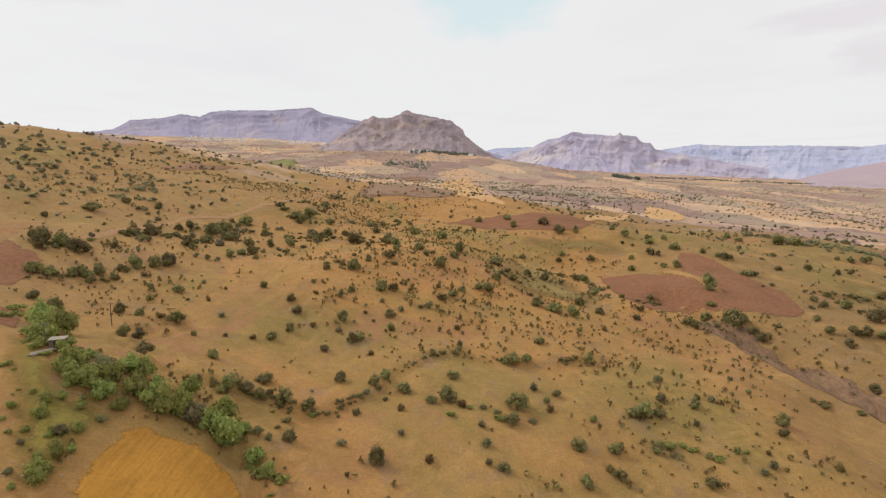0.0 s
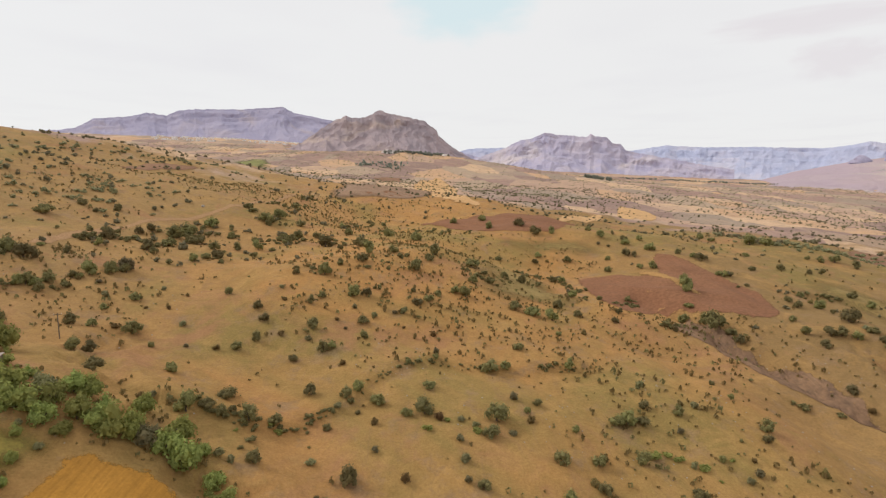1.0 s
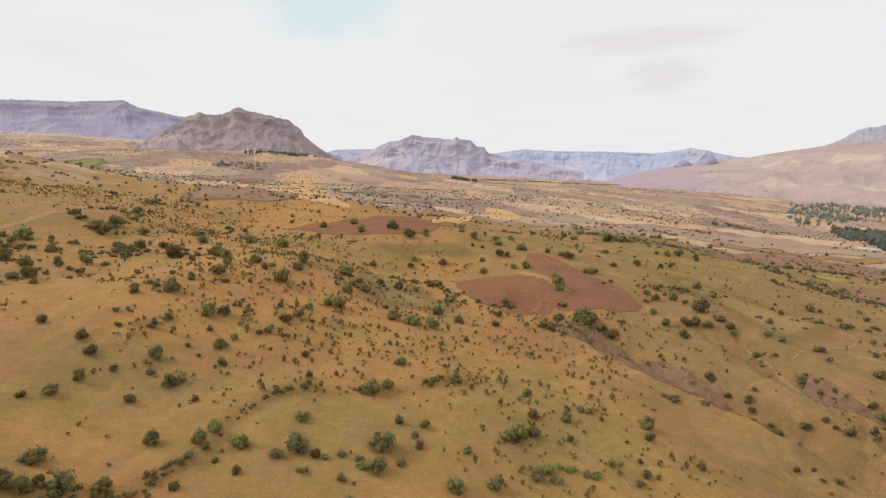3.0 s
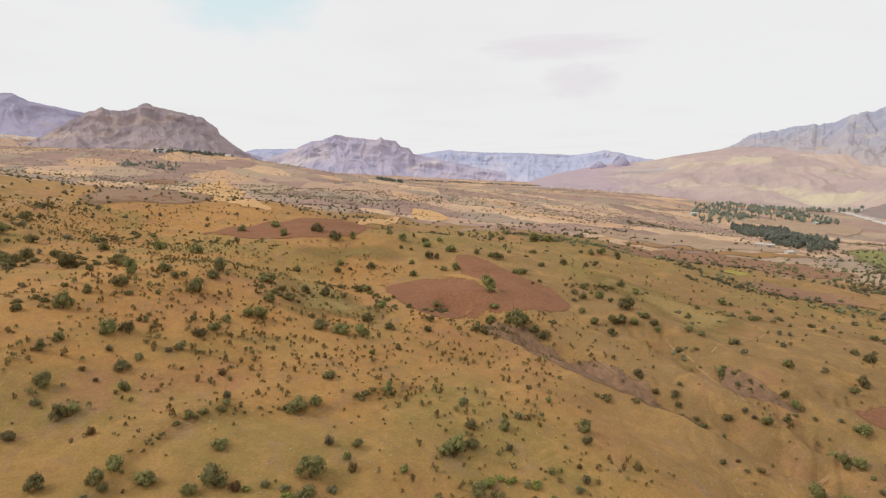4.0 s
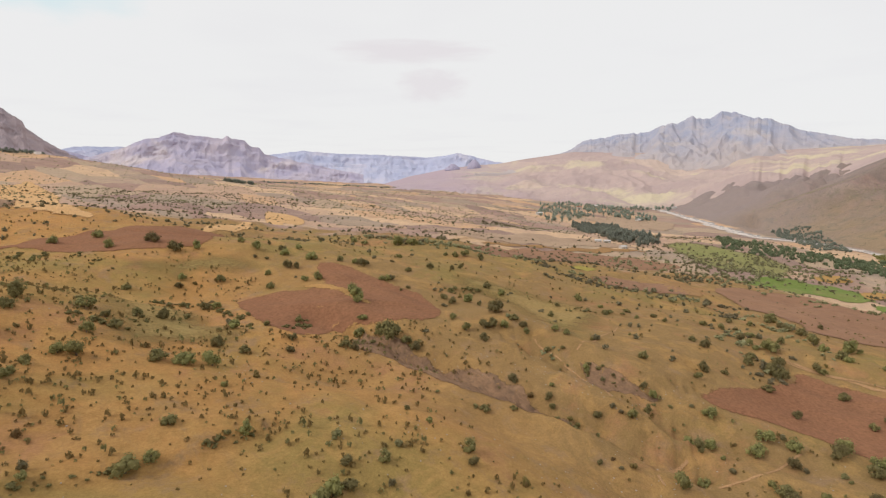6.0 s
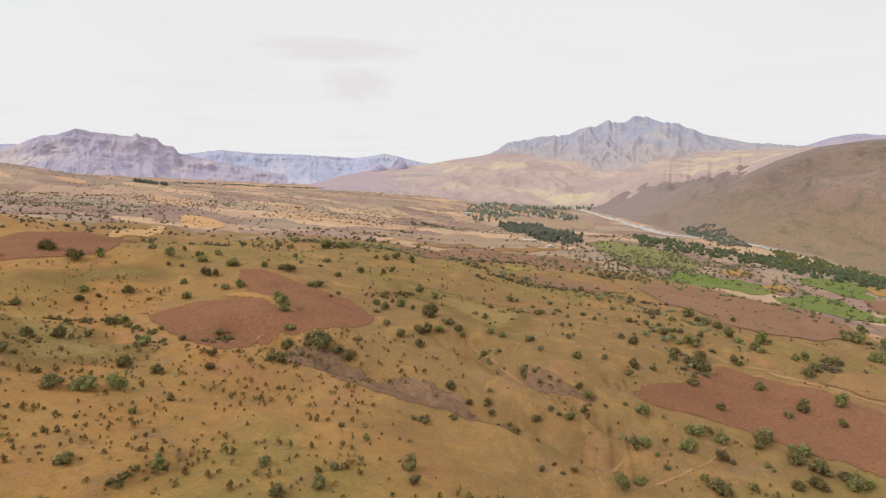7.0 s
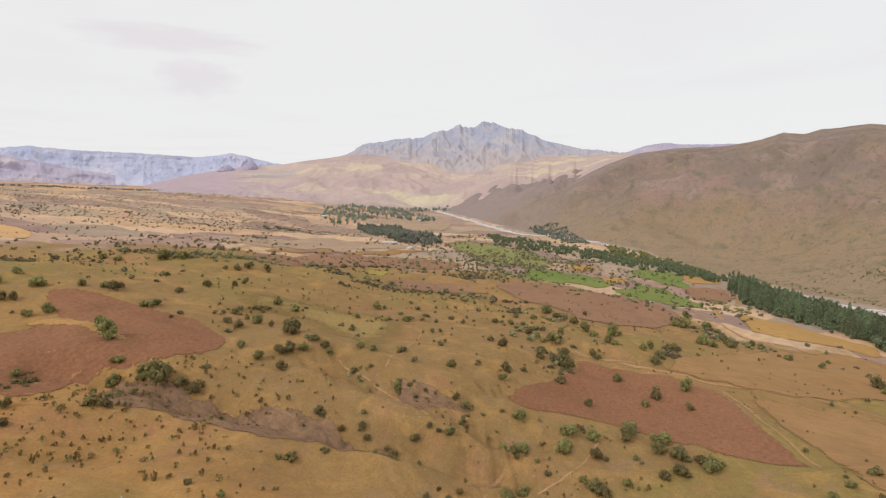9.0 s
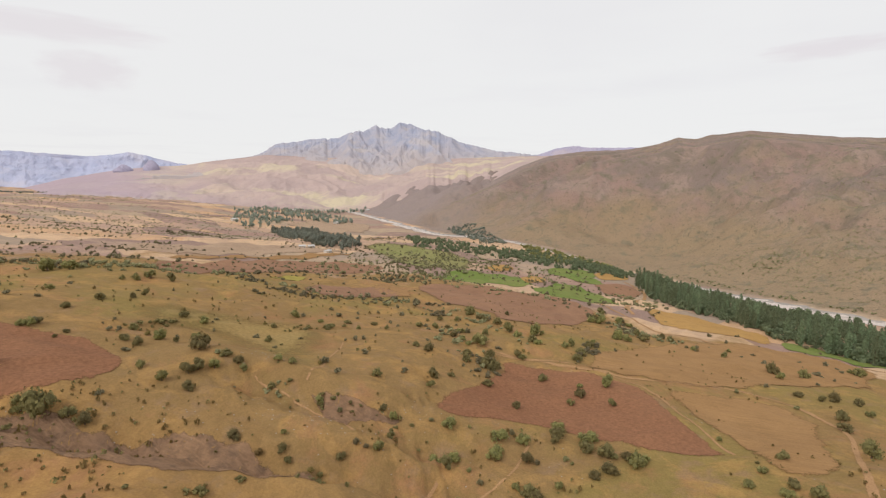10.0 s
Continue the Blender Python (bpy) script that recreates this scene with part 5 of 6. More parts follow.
OAKS_MEADOW = [
    (142.1, 158.4, 3.2), (140.9, 155.8, 2.8), (118.3, 127.2, 2.9), (142.0, 147.6, 2.7), (177.9, 175.7, 3.1), (149.7, 150.7, 2.9), (195.2, 185.9, 2.9), (151.5, 146.8, 3.3),
    (143.8, 133.2, 3.0), (126.0, 116.3, 3.3), (219, 192, 5.6), (131.9, 109.5, 3.3), (220, 180, 3.4), (216.1, 172.1, 3.3), (142.7, 111.5, 2.8), (149.0, 116.4, 2.9),
    (148.8, 113.5, 3.2), (165.0, 126.0, 4.0), (118.7, 88.7, 4.8), (226, 165, 2.8), (131.6, 89.7, 3.5), (143.1, 99.0, 3.8), (236, 162, 3.6), (139.8, 94.9, 3.8),
    (145.9, 95.0, 3.5), (225, 151, 3.0), (173.1, 111.6, 3.6), (154.1, 99.0, 5.0), (182.0, 113.6, 5.0), (207.6, 130.1, 3.4), (204.5, 124.0, 4.6), (188.6, 109.7, 2.9),
]
OAKS_LOWER = [
    (253, 147, 3.7), (149.9, 85.1, 5.6), (138.4, 77.1, 2.6), (156.9, 85.6, 5.4), (137.2, 74.0, 4.5), (210.8, 110.9, 4.1), (256, 140, 3.7), (136.4, 72.0, 4.4),
    (218.2, 113.2, 3.8), (271, 143, 3.2), (195.3, 98.8, 4.2), (257, 134, 3.1), (151.1, 77.1, 4.2), (242, 126, 4.2), (159.3, 79.6, 4.3), (214.6, 103.3, 7.5),
    (235, 120, 3.5), (231, 116, 3.4), (211.5, 100.0, 5.4), (252, 126, 4.3), (277, 136, 3.9), (181.3, 85.6, 3.5), (220.8, 104.7, 6.2), (142.8, 67.7, 2.9),
    (236, 112, 7.3), (312, 139, 7.5), (255, 115, 4.2), (300, 130, 5.3), (165.0, 71.4, 5.5), (297, 126, 4.6), (170.6, 71.7, 4.9), (233.4, 96.0, 4.1),
]
OAKS_VALLEY = [
    (233.0, 93.7, 3.5), (283, 116, 5.2), (149.4, 60.1, 3.1), (215.8, 83.1, 5.0), (268, 107, 6.2), (162.2, 62.8, 4.4), (260, 101, 4.1), (329, 121, 3.4),
    (168.8, 63.2, 6.4), (195.9, 70.4, 2.9), (252, 93, 4.6), (153.3, 56.4, 4.9), (250, 90, 4.5), (162.0, 58.2, 5.5), (271, 95, 6.7), (205.1, 68.5, 4.4),
    (162.0, 56.0, 2.9), (273, 92, 3.0), (214.9, 69.4, 2.7), (162.8, 52.2, 4.5), (253, 79, 3.9), (159.7, 50.5, 5.2), (244.0, 72.7, 5.2), (260, 77, 4.0),
    (201.8, 57.4, 3.5), (163.4, 48.7, 3.8), (252.4, 71.8, 5.4), (217.6, 59.8, 5.6), (270, 70, 5.2), (277, 69, 4.1), (380, 76, 7.0), (389, 75, 4.2),
]
OAKS_EASTERN = [
    (386, 71, 6.1), (383, 70, 7.5), (324, 59, 4.9), (321, 58, 6.4), (405, 71, 7.5), (317, 53, 6.1), (391, 59, 5.6), (396, 57, 4.1),
    (388, 52, 5.4), (153.8, 26.2, 3.1), (337, 48, 5.2), (323, 45, 6.3), (336, 35, 3.9), (161.5, 21.8, 2.9), (150.6, 19.1, 4.0), (332, 31, 4.5),
    (155.7, 16.8, 4.1), (152.6, 12.7, 4.7), (317, 21, 3.2), (170.4, 15.6, 3.4), (315, 7, 4.5), (338, 1, 3.3), (287, -11, 4.8), (254.4, -9.5, 4.3),
    (299, -11, 6.9), (186.9, -9.4, 6.2), (214.9, -12.5, 5.5), (251.9, -16.8, 3.2), (230.5, -16.5, 4.9), (297, -23, 6.3), (256.1, -22.0, 4.9), (257.1, -30.0, 3.9),
]
OAKS_RIM = [
    (242.4, -28.7, 3.7), (341, -55, 3.7), (339, -58, 6.6),
]
OAKS = OAKS_WESTERN + OAKS_CREST + OAKS_KNOLL + OAKS_TERRACE + OAKS_GULLY + OAKS_PLATEAU + OAKS_BENCH + OAKS_MEADOW + OAKS_LOWER + OAKS_VALLEY + OAKS_EASTERN + OAKS_RIM
SHRUBS_WESTERN = [
    (-89.8, 159.7, 2.5), (-84.3, 152.8, 2.4), (-73.9, 137.3, 2.6), (-50.0, 100.8, 1.8), (-72.4, 149.8, 1.3), (-61.6, 129.3, 2.1), (-48.4, 102.0, 1.6), (-73.2, 162.3, 1.8),
    (-67.1, 151.5, 1.7), (-60.6, 144.0, 2.2), (-55.4, 133.0, 1.5), (-48.7, 133.8, 2.3), (-30.6, 89.7, 1.7), (-34.6, 102.6, 2.1), (-35.2, 142.3, 2.3), (-39.8, 162.5, 1.8),
    (-37.6, 156.4, 2.4), (-28.1, 140.4, 2.3), (-18.8, 94.3, 2.4), (-35.3, 179.1, 2.2), (-16.2, 85.2, 1.2), (-17.7, 104.8, 2.6), (-31.7, 190.6, 2.3), (-16.5, 111.2, 2.2),
    (-22.0, 149.3, 1.6), (-17.9, 129.6, 1.8), (-19.3, 146.3, 1.2), (-17.9, 155.0, 2.0), (-12.5, 111.1, 1.7), (-8.1, 98.5, 1.8), (-8.7, 106.8, 1.9), (-12.1, 152.7, 2.3),
]
SHRUBS_CREST = [
    (-13.3, 169.9, 1.9), (-10.4, 166.2, 1.8), (-9.6, 184.1, 2.1), (-6.6, 155.7, 2.0), (-2.6, 91.4, 2.6), (-3.9, 149.0, 1.3), (-4.1, 156.5, 2.4), (-2.5, 130.9, 2.2),
    (-1.4, 168.9, 2.3), (3.8, 146.1, 2.5), (4.1, 132.7, 2.3), (4.3, 135.4, 2.0), (3.9, 108.3, 2.4), (7.6, 101.6, 1.9), (8.4, 108.3, 2.0), (8.3, 96.5, 2.2),
    (8.3, 91.4, 1.7), (11.0, 106.5, 1.7), (20.3, 115.8, 2.1), (18.5, 104.9, 2.0), (22.2, 111.1, 2.1), (22.7, 108.4, 2.0), (62.7, 261.8, 2.5), (40.6, 155.9, 2.4),
    (31.3, 106.7, 2.3), (49.3, 159.4, 2.5), (30.8, 93.0, 2.3), (92, 274, 2.3), (96, 271, 2.3), (51.3, 123.9, 2.4), (54.0, 109.2, 1.9), (57.9, 117.4, 2.0),
]
SHRUBS_KNOLL = [
    (60.7, 116.3, 2.0), (52.7, 100.6, 1.6), (71.4, 128.7, 1.9), (59.2, 102.2, 2.2), (71.6, 121.0, 2.2), (128.1, 211.7, 2.1), (65.4, 106.5, 1.1), (61.8, 97.4, 1.9),
    (65.0, 101.5, 1.6), (64.5, 98.5, 2.2), (150.3, 201.1, 2.6), (149.4, 188.4, 2.5), (78.4, 99.7, 2.3), (178.1, 213.6, 2.5), (115.2, 131.1, 2.3), (117.8, 125.3, 2.6),
    (123.4, 130.1, 2.0), (118.6, 120.2, 2.6), (120.0, 118.5, 2.2), (196.0, 190.8, 2.5), (105.8, 101.8, 1.9), (177.9, 170.1, 1.8), (109.5, 100.8, 1.6), (109.5, 98.6, 1.6),
    (163.3, 145.1, 1.6), (202.0, 176.1, 2.4), (142.1, 125.9, 1.8), (113.0, 97.6, 2.2), (130.0, 114.5, 2.0), (130.7, 112.3, 1.7), (145.5, 124.7, 1.8), (153.7, 104.0, 1.8),
]
SHRUBS_TERRACE = [
    (140.9, 89.5, 2.1), (137.5, 85.7, 2.1), (264, 147, 2.6), (163.0, 83.4, 1.8), (151.8, 74.5, 1.7), (155.6, 67.6, 2.1), (154.0, 66.0, 1.7), (239.2, 94.6, 2.1),
    (183.9, 28.1, 2.0), (166.3, 22.1, 1.5), (320, 24, 2.5), (317, 19, 2.5), (241.5, 13.9, 2.0), (236.4, -4.6, 2.5),
]
SHRUBS = SHRUBS_WESTERN + SHRUBS_CREST + SHRUBS_KNOLL + SHRUBS_TERRACE
STREAM_TREES_WESTERN = [
    (-52.7, 65.8, 3.9), (-54.9, 68.8, 1.6), (-58.6, 74.7, 2.4), (-55.8, 72.1, 1.4), (-84.5, 109.6, 6.0), (-59.3, 77.1, 2.2), (-72.9, 94.9, 5.2), (-53.2, 69.9, 2.6),
    (-54.7, 73.1, 2.1), (-80.3, 107.5, 6.0), (-58.0, 78.4, 1.8), (-65.6, 89.9, 2.8), (-75.7, 105.5, 6.0), (-60.8, 84.9, 6.4), (-53.0, 74.4, 2.3), (-58.3, 82.5, 4.8),
    (-55.2, 78.4, 2.0), (-62.0, 90.7, 2.2), (-56.6, 83.1, 4.7), (-54.0, 82.2, 4.5), (-57.1, 87.8, 4.0), (-54.7, 86.1, 4.9), (-51.1, 81.5, 3.3), (-54.3, 90.0, 4.6),
    (-51.0, 84.9, 4.7), (-52.5, 90.7, 4.8), (-48.3, 84.7, 4.6), (-49.9, 90.0, 3.8), (-46.3, 84.9, 5.7), (-89.1, 173.7, 4.6), (-44.2, 86.8, 5.7), (-46.4, 95.1, 4.4),
]
STREAM_TREES_CREST = [
    (-42.2, 87.2, 4.5), (-39.7, 87.4, 5.1), (-39.1, 91.6, 5.7), (-36.9, 87.3, 6.2), (-35.1, 89.8, 3.3), (-31.5, 84.8, 4.2), (-28.4, 82.2, 3.1),
]
ORCHARD_TREES = [(-59, 75, 1.4), (-53, 75, 1.3), (-52, 81, 1.7), (-58, 70, 1.2), (-53, 70, 1.6), (-56, 65, 1.4), (-56, 80, 1.3), (-63, 75, 1.7), (-62, 78, 1.2), (-52, 71, 1.6), (-59, 72, 1.4), (-56, 73, 1.3), (-52, 78, 1.7), (-54, 63, 1.2)]
STREAM_TREES = ORCHARD_TREES + STREAM_TREES_WESTERN + STREAM_TREES_CREST
oaks = [tree_model("oak_tree", "grey-green scrub oak on dry tan pasture", "tree", "scrub oaks on the hillside", OAK_LEAF, 100 + k, 10 + k % 4, 460, 0.5 + 0.07 * (k % 3), 0.30 + 0.03 * (k % 4), 0.05, 0.06) for k in range(9)]
stand(oaks, OAKS, 3, (0.85, 1.3), oak_note)
shrubs = [tree_model("shrub", "low grey-green shrub on dry pasture", "shrub", "low shrubs on the hillside", (OAK_LEAF, GREY_LEAF, DARK_LEAF)[k % 3], 200 + k, 5 + k % 3, 300, 0.5, 0.26, 0.07, 0.03) for k in range(6)]
stand(shrubs, SHRUBS, 4, (0.8, 1.3), lambda x, y, w: ("dark low shrub in dry straw grass" if w < 1.9 else "ragged low shrub on the stony slope"))
greens = [tree_model("willow", "leafy green willow beside the dry stream", "tree", "trees along the dry stream", (GREEN_LEAF, GREEN_LEAF, GREEN_LEAF, GREY_LEAF)[k % 4], 300 + k, 9, 720, 0.75, 0.32, 0.05, 0.05) for k in range(8)]
stand(greens, STREAM_TREES, 5, (0.9, 1.25), lambda x, y, w: ("young fruit tree in a grassy orchard" if w < 2.6 else "leafy green willow beside the dry stream"))


def joined(name, label, category, groups, mat):
    """Many small plants in one mesh, each group a (verts, faces) model at many places."""
    V, F, base = [], [], 0
    for (verts, faces), places in groups:
        v = np.array(verts, float)
        f = np.array([q if len(q) == 4 else (*q, q[-1]) for q in faces])
        for x, y, z, w, h, a in places:
            c, s = math.cos(a), math.sin(a)
            p = np.stack([x + w * (v[:, 0] * c - v[:, 1] * s), y + w * (v[:, 0] * s + v[:, 1] * c), z + h * v[:, 2]], -1)
            V.append(p)
            F.append(f + base)
            base += len(v)
    V, F = np.concatenate(V), np.concatenate(F)
    me = bpy.data.meshes.new(name)
    me.from_pydata(V.tolist(), [], [tuple(q) if q[2] != q[3] else tuple(q[:3]) for q in F.tolist()])
    me.materials.append(mat)
    return tagged(new(name, me), label, category, kind="stuff")


def scatter(count, seed, bearing, reach, density):
    """Places in the seen wedge, thinned by a density field of 0..1."""
    g = np.random.default_rng(seed)
    a = np.radians(g.uniform(*bearing, count))
    d = np.sqrt(g.uniform(reach[0] ** 2, reach[1] ** 2, count))
    x, y = d * np.sin(a), d * np.cos(a)
    keep = g.uniform(0, 1, count) < density(x, y)
    x, y = x[keep], y[keep]
    return x, y, lie(x, y), g


def off_plots(x, y):
    ok = np.ones(np.shape(x), bool)
    for p in PLOTS:
        ok &= ~inside(x, y, p)
    return ok


def along(line, t):
    p = np.array(line, float)
    s = np.concatenate([[0], np.cumsum(np.hypot(*np.diff(p, axis=0).T))])
    return float(np.interp(t * s[-1], s, p[:, 0])), float(np.interp(t * s[-1], s, p[:, 1]))


# low dark tussocks that dot the pasture
def tussock_density(x, y):
    zone = fbm(x / 55, y / 55, 91, 3)
    m = fbm(x / 9, y / 9, 95, 3)
    bench = np.clip((x + 0.25 * y - 135) / 30, 0, 1) * (1 - np.exp(-(line_distance(x, y, GULLIES[0][0]) / 20) ** 2))
    return np.clip(0.20 + 0.75 * zone + 0.5 * m, 0.02, 1) * (1 - 0.8 * bench) * off_plots(x, y) * (line_distance(x, y, RIVER) > 320)


x, y, z, g = scatter(44000, 11, (-46, 100), (55, 420), tussock_density)
lots = [[], [], []]
for k in range(len(x)):
    w = float(np.clip(g.lognormal(-0.12, 0.38), 0.45, 1.9))
    lots[k % 3].append((x[k], y[k], z[k] - 0.05, w, w * g.uniform(1.0, 1.9), g.uniform(0, 6.28)))


def tuft_mesh(r, sprays):
    """A tussock one unit wide: sprays of blades only."""
    verts, faces = [], []
    for _ in range(sprays):
        a, d = r.uniform(0, math.tau), 0.34 * math.sqrt(r.random())
        h = r.uniform(0.08, 0.62) * (1 - 0.9 * d)
        leaf_clump(verts, faces, Vector((math.cos(a) * d, math.sin(a) * d, h)), Vector((math.cos(a), math.sin(a), 0.4)), 0.2, r)
    return verts, faces


tufts = [tuft_mesh(random.Random(400 + k), 13) for k in range(3)]
joined("tussocks", "small dark tussocks dotted over dry pasture", "tussock", [(t, lot) for t, lot in zip(tufts[:2], lots[:2])], DARK_LEAF)
joined("small_bushes", "small grey-green bushes dotted over dry pasture", "bush", [(tufts[2], lots[2])], OAK_LEAF)


# bushes of the middle distance, in loose drifts over scrubby slopes and thin on the plots
def bush_density(x, y):
    drift = fbm(x / 70, y / 70, 131, 4)
    s, r, b = line_distance(x, y, RIVER), np.hypot(x, y), np.degrees(np.arctan2(x, y))
    west = np.clip(-(b + 4) / 8, 0, 1) * np.clip((r - 180) / 60, 0, 1)
    scrub = np.exp(-((b - 13) / 11) ** 2) * np.clip((r - 330) / 60, 0, 1)
    east = np.clip((b - 34) / 10, 0, 1) * np.clip((r - 300) / 60, 0, 1)
    return np.clip((0.10 + 0.42 * drift) * (0.55 + np.clip((r - 300) / 150, 0, 1)) + 0.30 * west + 0.46 * scrub + 0.10 * east, 0.015, 1) * (s > 60) * off_plots(x, y)


x, y, z, g = scatter(26000, 17, (-46, 100), (200, 1250), bush_density)
far_models = [crown_mesh(random.Random(500 + k), 3, 42, 0.5, 0.24, 0.13, 0.0) for k in range(4)]
lots = [[], [], [], []]
for k in range(len(x)):
    w = float(np.clip(g.lognormal(1.0, 0.36), 1.4, 6.0))
    lots[k % 4].append((x[k], y[k], z[k] - 0.1, w, w * g.uniform(0.75, 1.15), g.uniform(0, 6.28)))
joined("far_bushes", "scattered dark bushes over distant farmland", "bush", list(zip(far_models, lots)), HAZED_BUSH_LEAF)
x, y, z, g = scatter(22000, 19, (-40, 70), (800, 2600), lambda x, y: np.clip(0.3 + 0.6 * fbm(x / 200, y / 200, 151, 4), 0.05, 1) * (line_distance(x, y, RIVER) > 120))
tiny = tuft_mesh(random.Random(601), 9)
joined("distant_bushes", "specks of bushes over the far plain", "bush", [(tiny, [(x[k], y[k], z[k] - 0.2, g.uniform(3, 8), g.uniform(3, 6), 0.0) for k in range(len(x))])], HAZED_BUSH_LEAF)
x, y, z, g = scatter(36000, 23, (62, 118), (560, 1800), lambda x, y: np.clip(0.08 + 0.5 * fbm(x / 150, y / 150, 171, 4) - 0.35 * ridged(x / 90, y / 90, 173, 3) + 0.22 * np.exp(-((line_distance(x, y, RIVER) + 200) / 130) ** 2), 0.0, 1) * (line_distance(x, y, RIVER) < -60))
joined("slope_bushes", "sparse bushes over the far river slope", "bush", [(tiny, [(x[k], y[k], z[k] - 0.2, g.uniform(2.0, 5.5), g.uniform(1.6, 4.0), 0.0) for k in range(len(x))])], HAZED_BUSH_LEAF)


# hedges and thickets along banks, ditches and field edges: a run of points, spread, bushes to the metre, width
HEDGES = [
    ([(-127.0, 166.6), (-117.6, 171.2), (-115.1, 181.9)], 4, 0.9, 3.2), ([(-120.1, 202.9), (-115.7, 214.2), (-99.1, 207.4), (-98.2, 234.4), (-95, 252), (-82, 245)], 6, 0.8, 3.4),
    ([(-112.0, 143.7), (-107.4, 148.5), (-102.0, 151.4), (-97.7, 159.8), (-94.5, 167.8), (-88.6, 174.1)], 2, 1.0, 2.8), ([(-80.5, 196.1), (-72.3, 207.8), (-67.5, 228.2), (-57, 243), (-42.0, 244.6), (-40, 265)], 7, 0.7, 3.0),
    ([(-80, 271), (-70, 290), (-73, 403)], 6, 0.5, 3.6), ([(-40, 312), (-23, 344), (-1, 351)], 2, 0.5, 2.4), ([(-37.4, 174.4), (-23.3, 182.0), (-15.2, 192.6), (-1.0, 190.5)], 4, 0.5, 2.2),
    (BANKS[0][0], 0.5, 1.4, 1.25), ([(-39.1, 93.9), (-30.1, 96.2), (-20.5, 106.5)], 3, 0.5, 1.8), (BANKS[1][0], 1.0, 0.6, 1.8), (BANKS[3][0], 1.5, 0.5, 2.2), (BANKS[2][0], 1.5, 0.5, 2.4),
    ([(89.9, 138.1), (96.7, 128.8), (104.8, 120.6), (118.6, 112.0)], 2.5, 0.8, 1.7), ([(143.5, 148.0), (143.8, 135.9), (143.5, 122.6), (147.3, 108.1)], 2.5, 0.4, 2.2), ([(77.9, 170.8), (82.9, 173.7), (96.4, 175.9)], 1.5, 0.6, 2.6),
    ([(19.1, 213.9), (20.0, 196.5), (28.0, 193.3), (36.7, 211.8)], 2, 0.8, 2.2), ([(43.7, 247.7), (63.0, 231.2), (63.0, 207.9), (64.5, 186.3), (82.1, 200.7)], 1.5, 1.1, 2.0),
]
BENCH_HEDGES = [
    ([(298, 298), (276, 263), (260, 235), (266, 222), (261, 206)], 4, 0.8, 3.4),
    ([(270, 217), (290, 204), (300, 180), (337, 162)], 4, 0.7, 3.4),
    ([(307, 293), (425, 312), (451, 254), (418, 209)], 6, 0.55, 3.6),
    ([(208, 364), (205, 334), (201, 298)], 4, 0.6, 3.2),
    ([(373, 501), (431, 483), (512, 469)], 12, 0.35, 3.0),
    ([(734, 808), (750, 776), (697, 700)], 6, 1.2, 4.0),
    ([(400, 61), (379, 53), (327, 47)], 5, 0.9, 3.0),
    ([(243, 73), (259, 68), (279, 66)], 1.2, 1.0, 3.0),
    ([(249, 113), (231, 105), (216, 102), (204, 102)], 3, 0.8, 3.2),
    ([(318, 166), (261, 134), (227, 116), (215, 108)], 3, 0.6, 3.0),
]
FAR_HEDGES = [
    ([(885, 15), (816, -47), (726, -96), (672, -136), (626, -165)], 5, 0.6, 3.0), ([(821, -111), (847, -125), (877, -143)], 8, 1.2, 3.4), ([(891, -55), (848, -85), (796, -140)], 14, 0.4, 2.4),
    ([(205, 365), (195, 304), (204, 291), (241, 301), (225, 269)], 8, 0.5, 3.6), ([(202, 286), (255, 304), (283, 289), (281, 256), (285, 232), (286, 202), (299, 186)], 7, 0.6, 3.4),
    ([(299, 186), (318, 170), (311, 144), (279, 120)], 5, 0.6, 3.2), ([(254, 136), (230, 119), (215.5, 110.6)], 4, 0.45, 3.0), ([(276, 120), (262, 103), (251, 93)], 3, 0.5, 2.6),
    ([(524, 246), (649, 250), (733, 251), (666, 196)], 22, 0.9, 4.5), ([(417, 216), (532, 223), (540, 205)], 14, 0.7, 4.5), ([(399, 76), (385, 56), (327, 45), (343, 26)], 7, 0.8, 3.4),
    ([(-170, 226), (-152, 230), (-146, 253), (-134, 261)], 6, 0.7, 3.4), ([(-186, 228), (-169, 236), (-161, 256), (-159, 316), (-132, 292)], 8, 0.6, 3.2), ([(-210, 259), (-192, 278), (-177, 302), (-154, 293)], 8, 0.7, 3.2),
    ([(-239, 303), (-241, 368), (-230, 424), (-190, 475), (-155, 463)], 12, 0.5, 4.0), ([(141.9, 162.4), (141.1, 157.5), (142.6, 147.2), (142.5, 137.6)], 2.5, 0.6, 2.4), ([(437, 304), (552, 348), (631, 297), (690, 277)], 26, 0.7, 4.5),
    ([(463, 119), (434, 146), (452, 194), (451, 208)], 10, 0.5, 4.0), ([(597, 60), (531, 48), (511, 40), (471, 60)], 8, 0.5, 4.0), ([(716, 182), (671, 155), (594, 124), (578, 118)], 16, 0.5, 4.0),
]


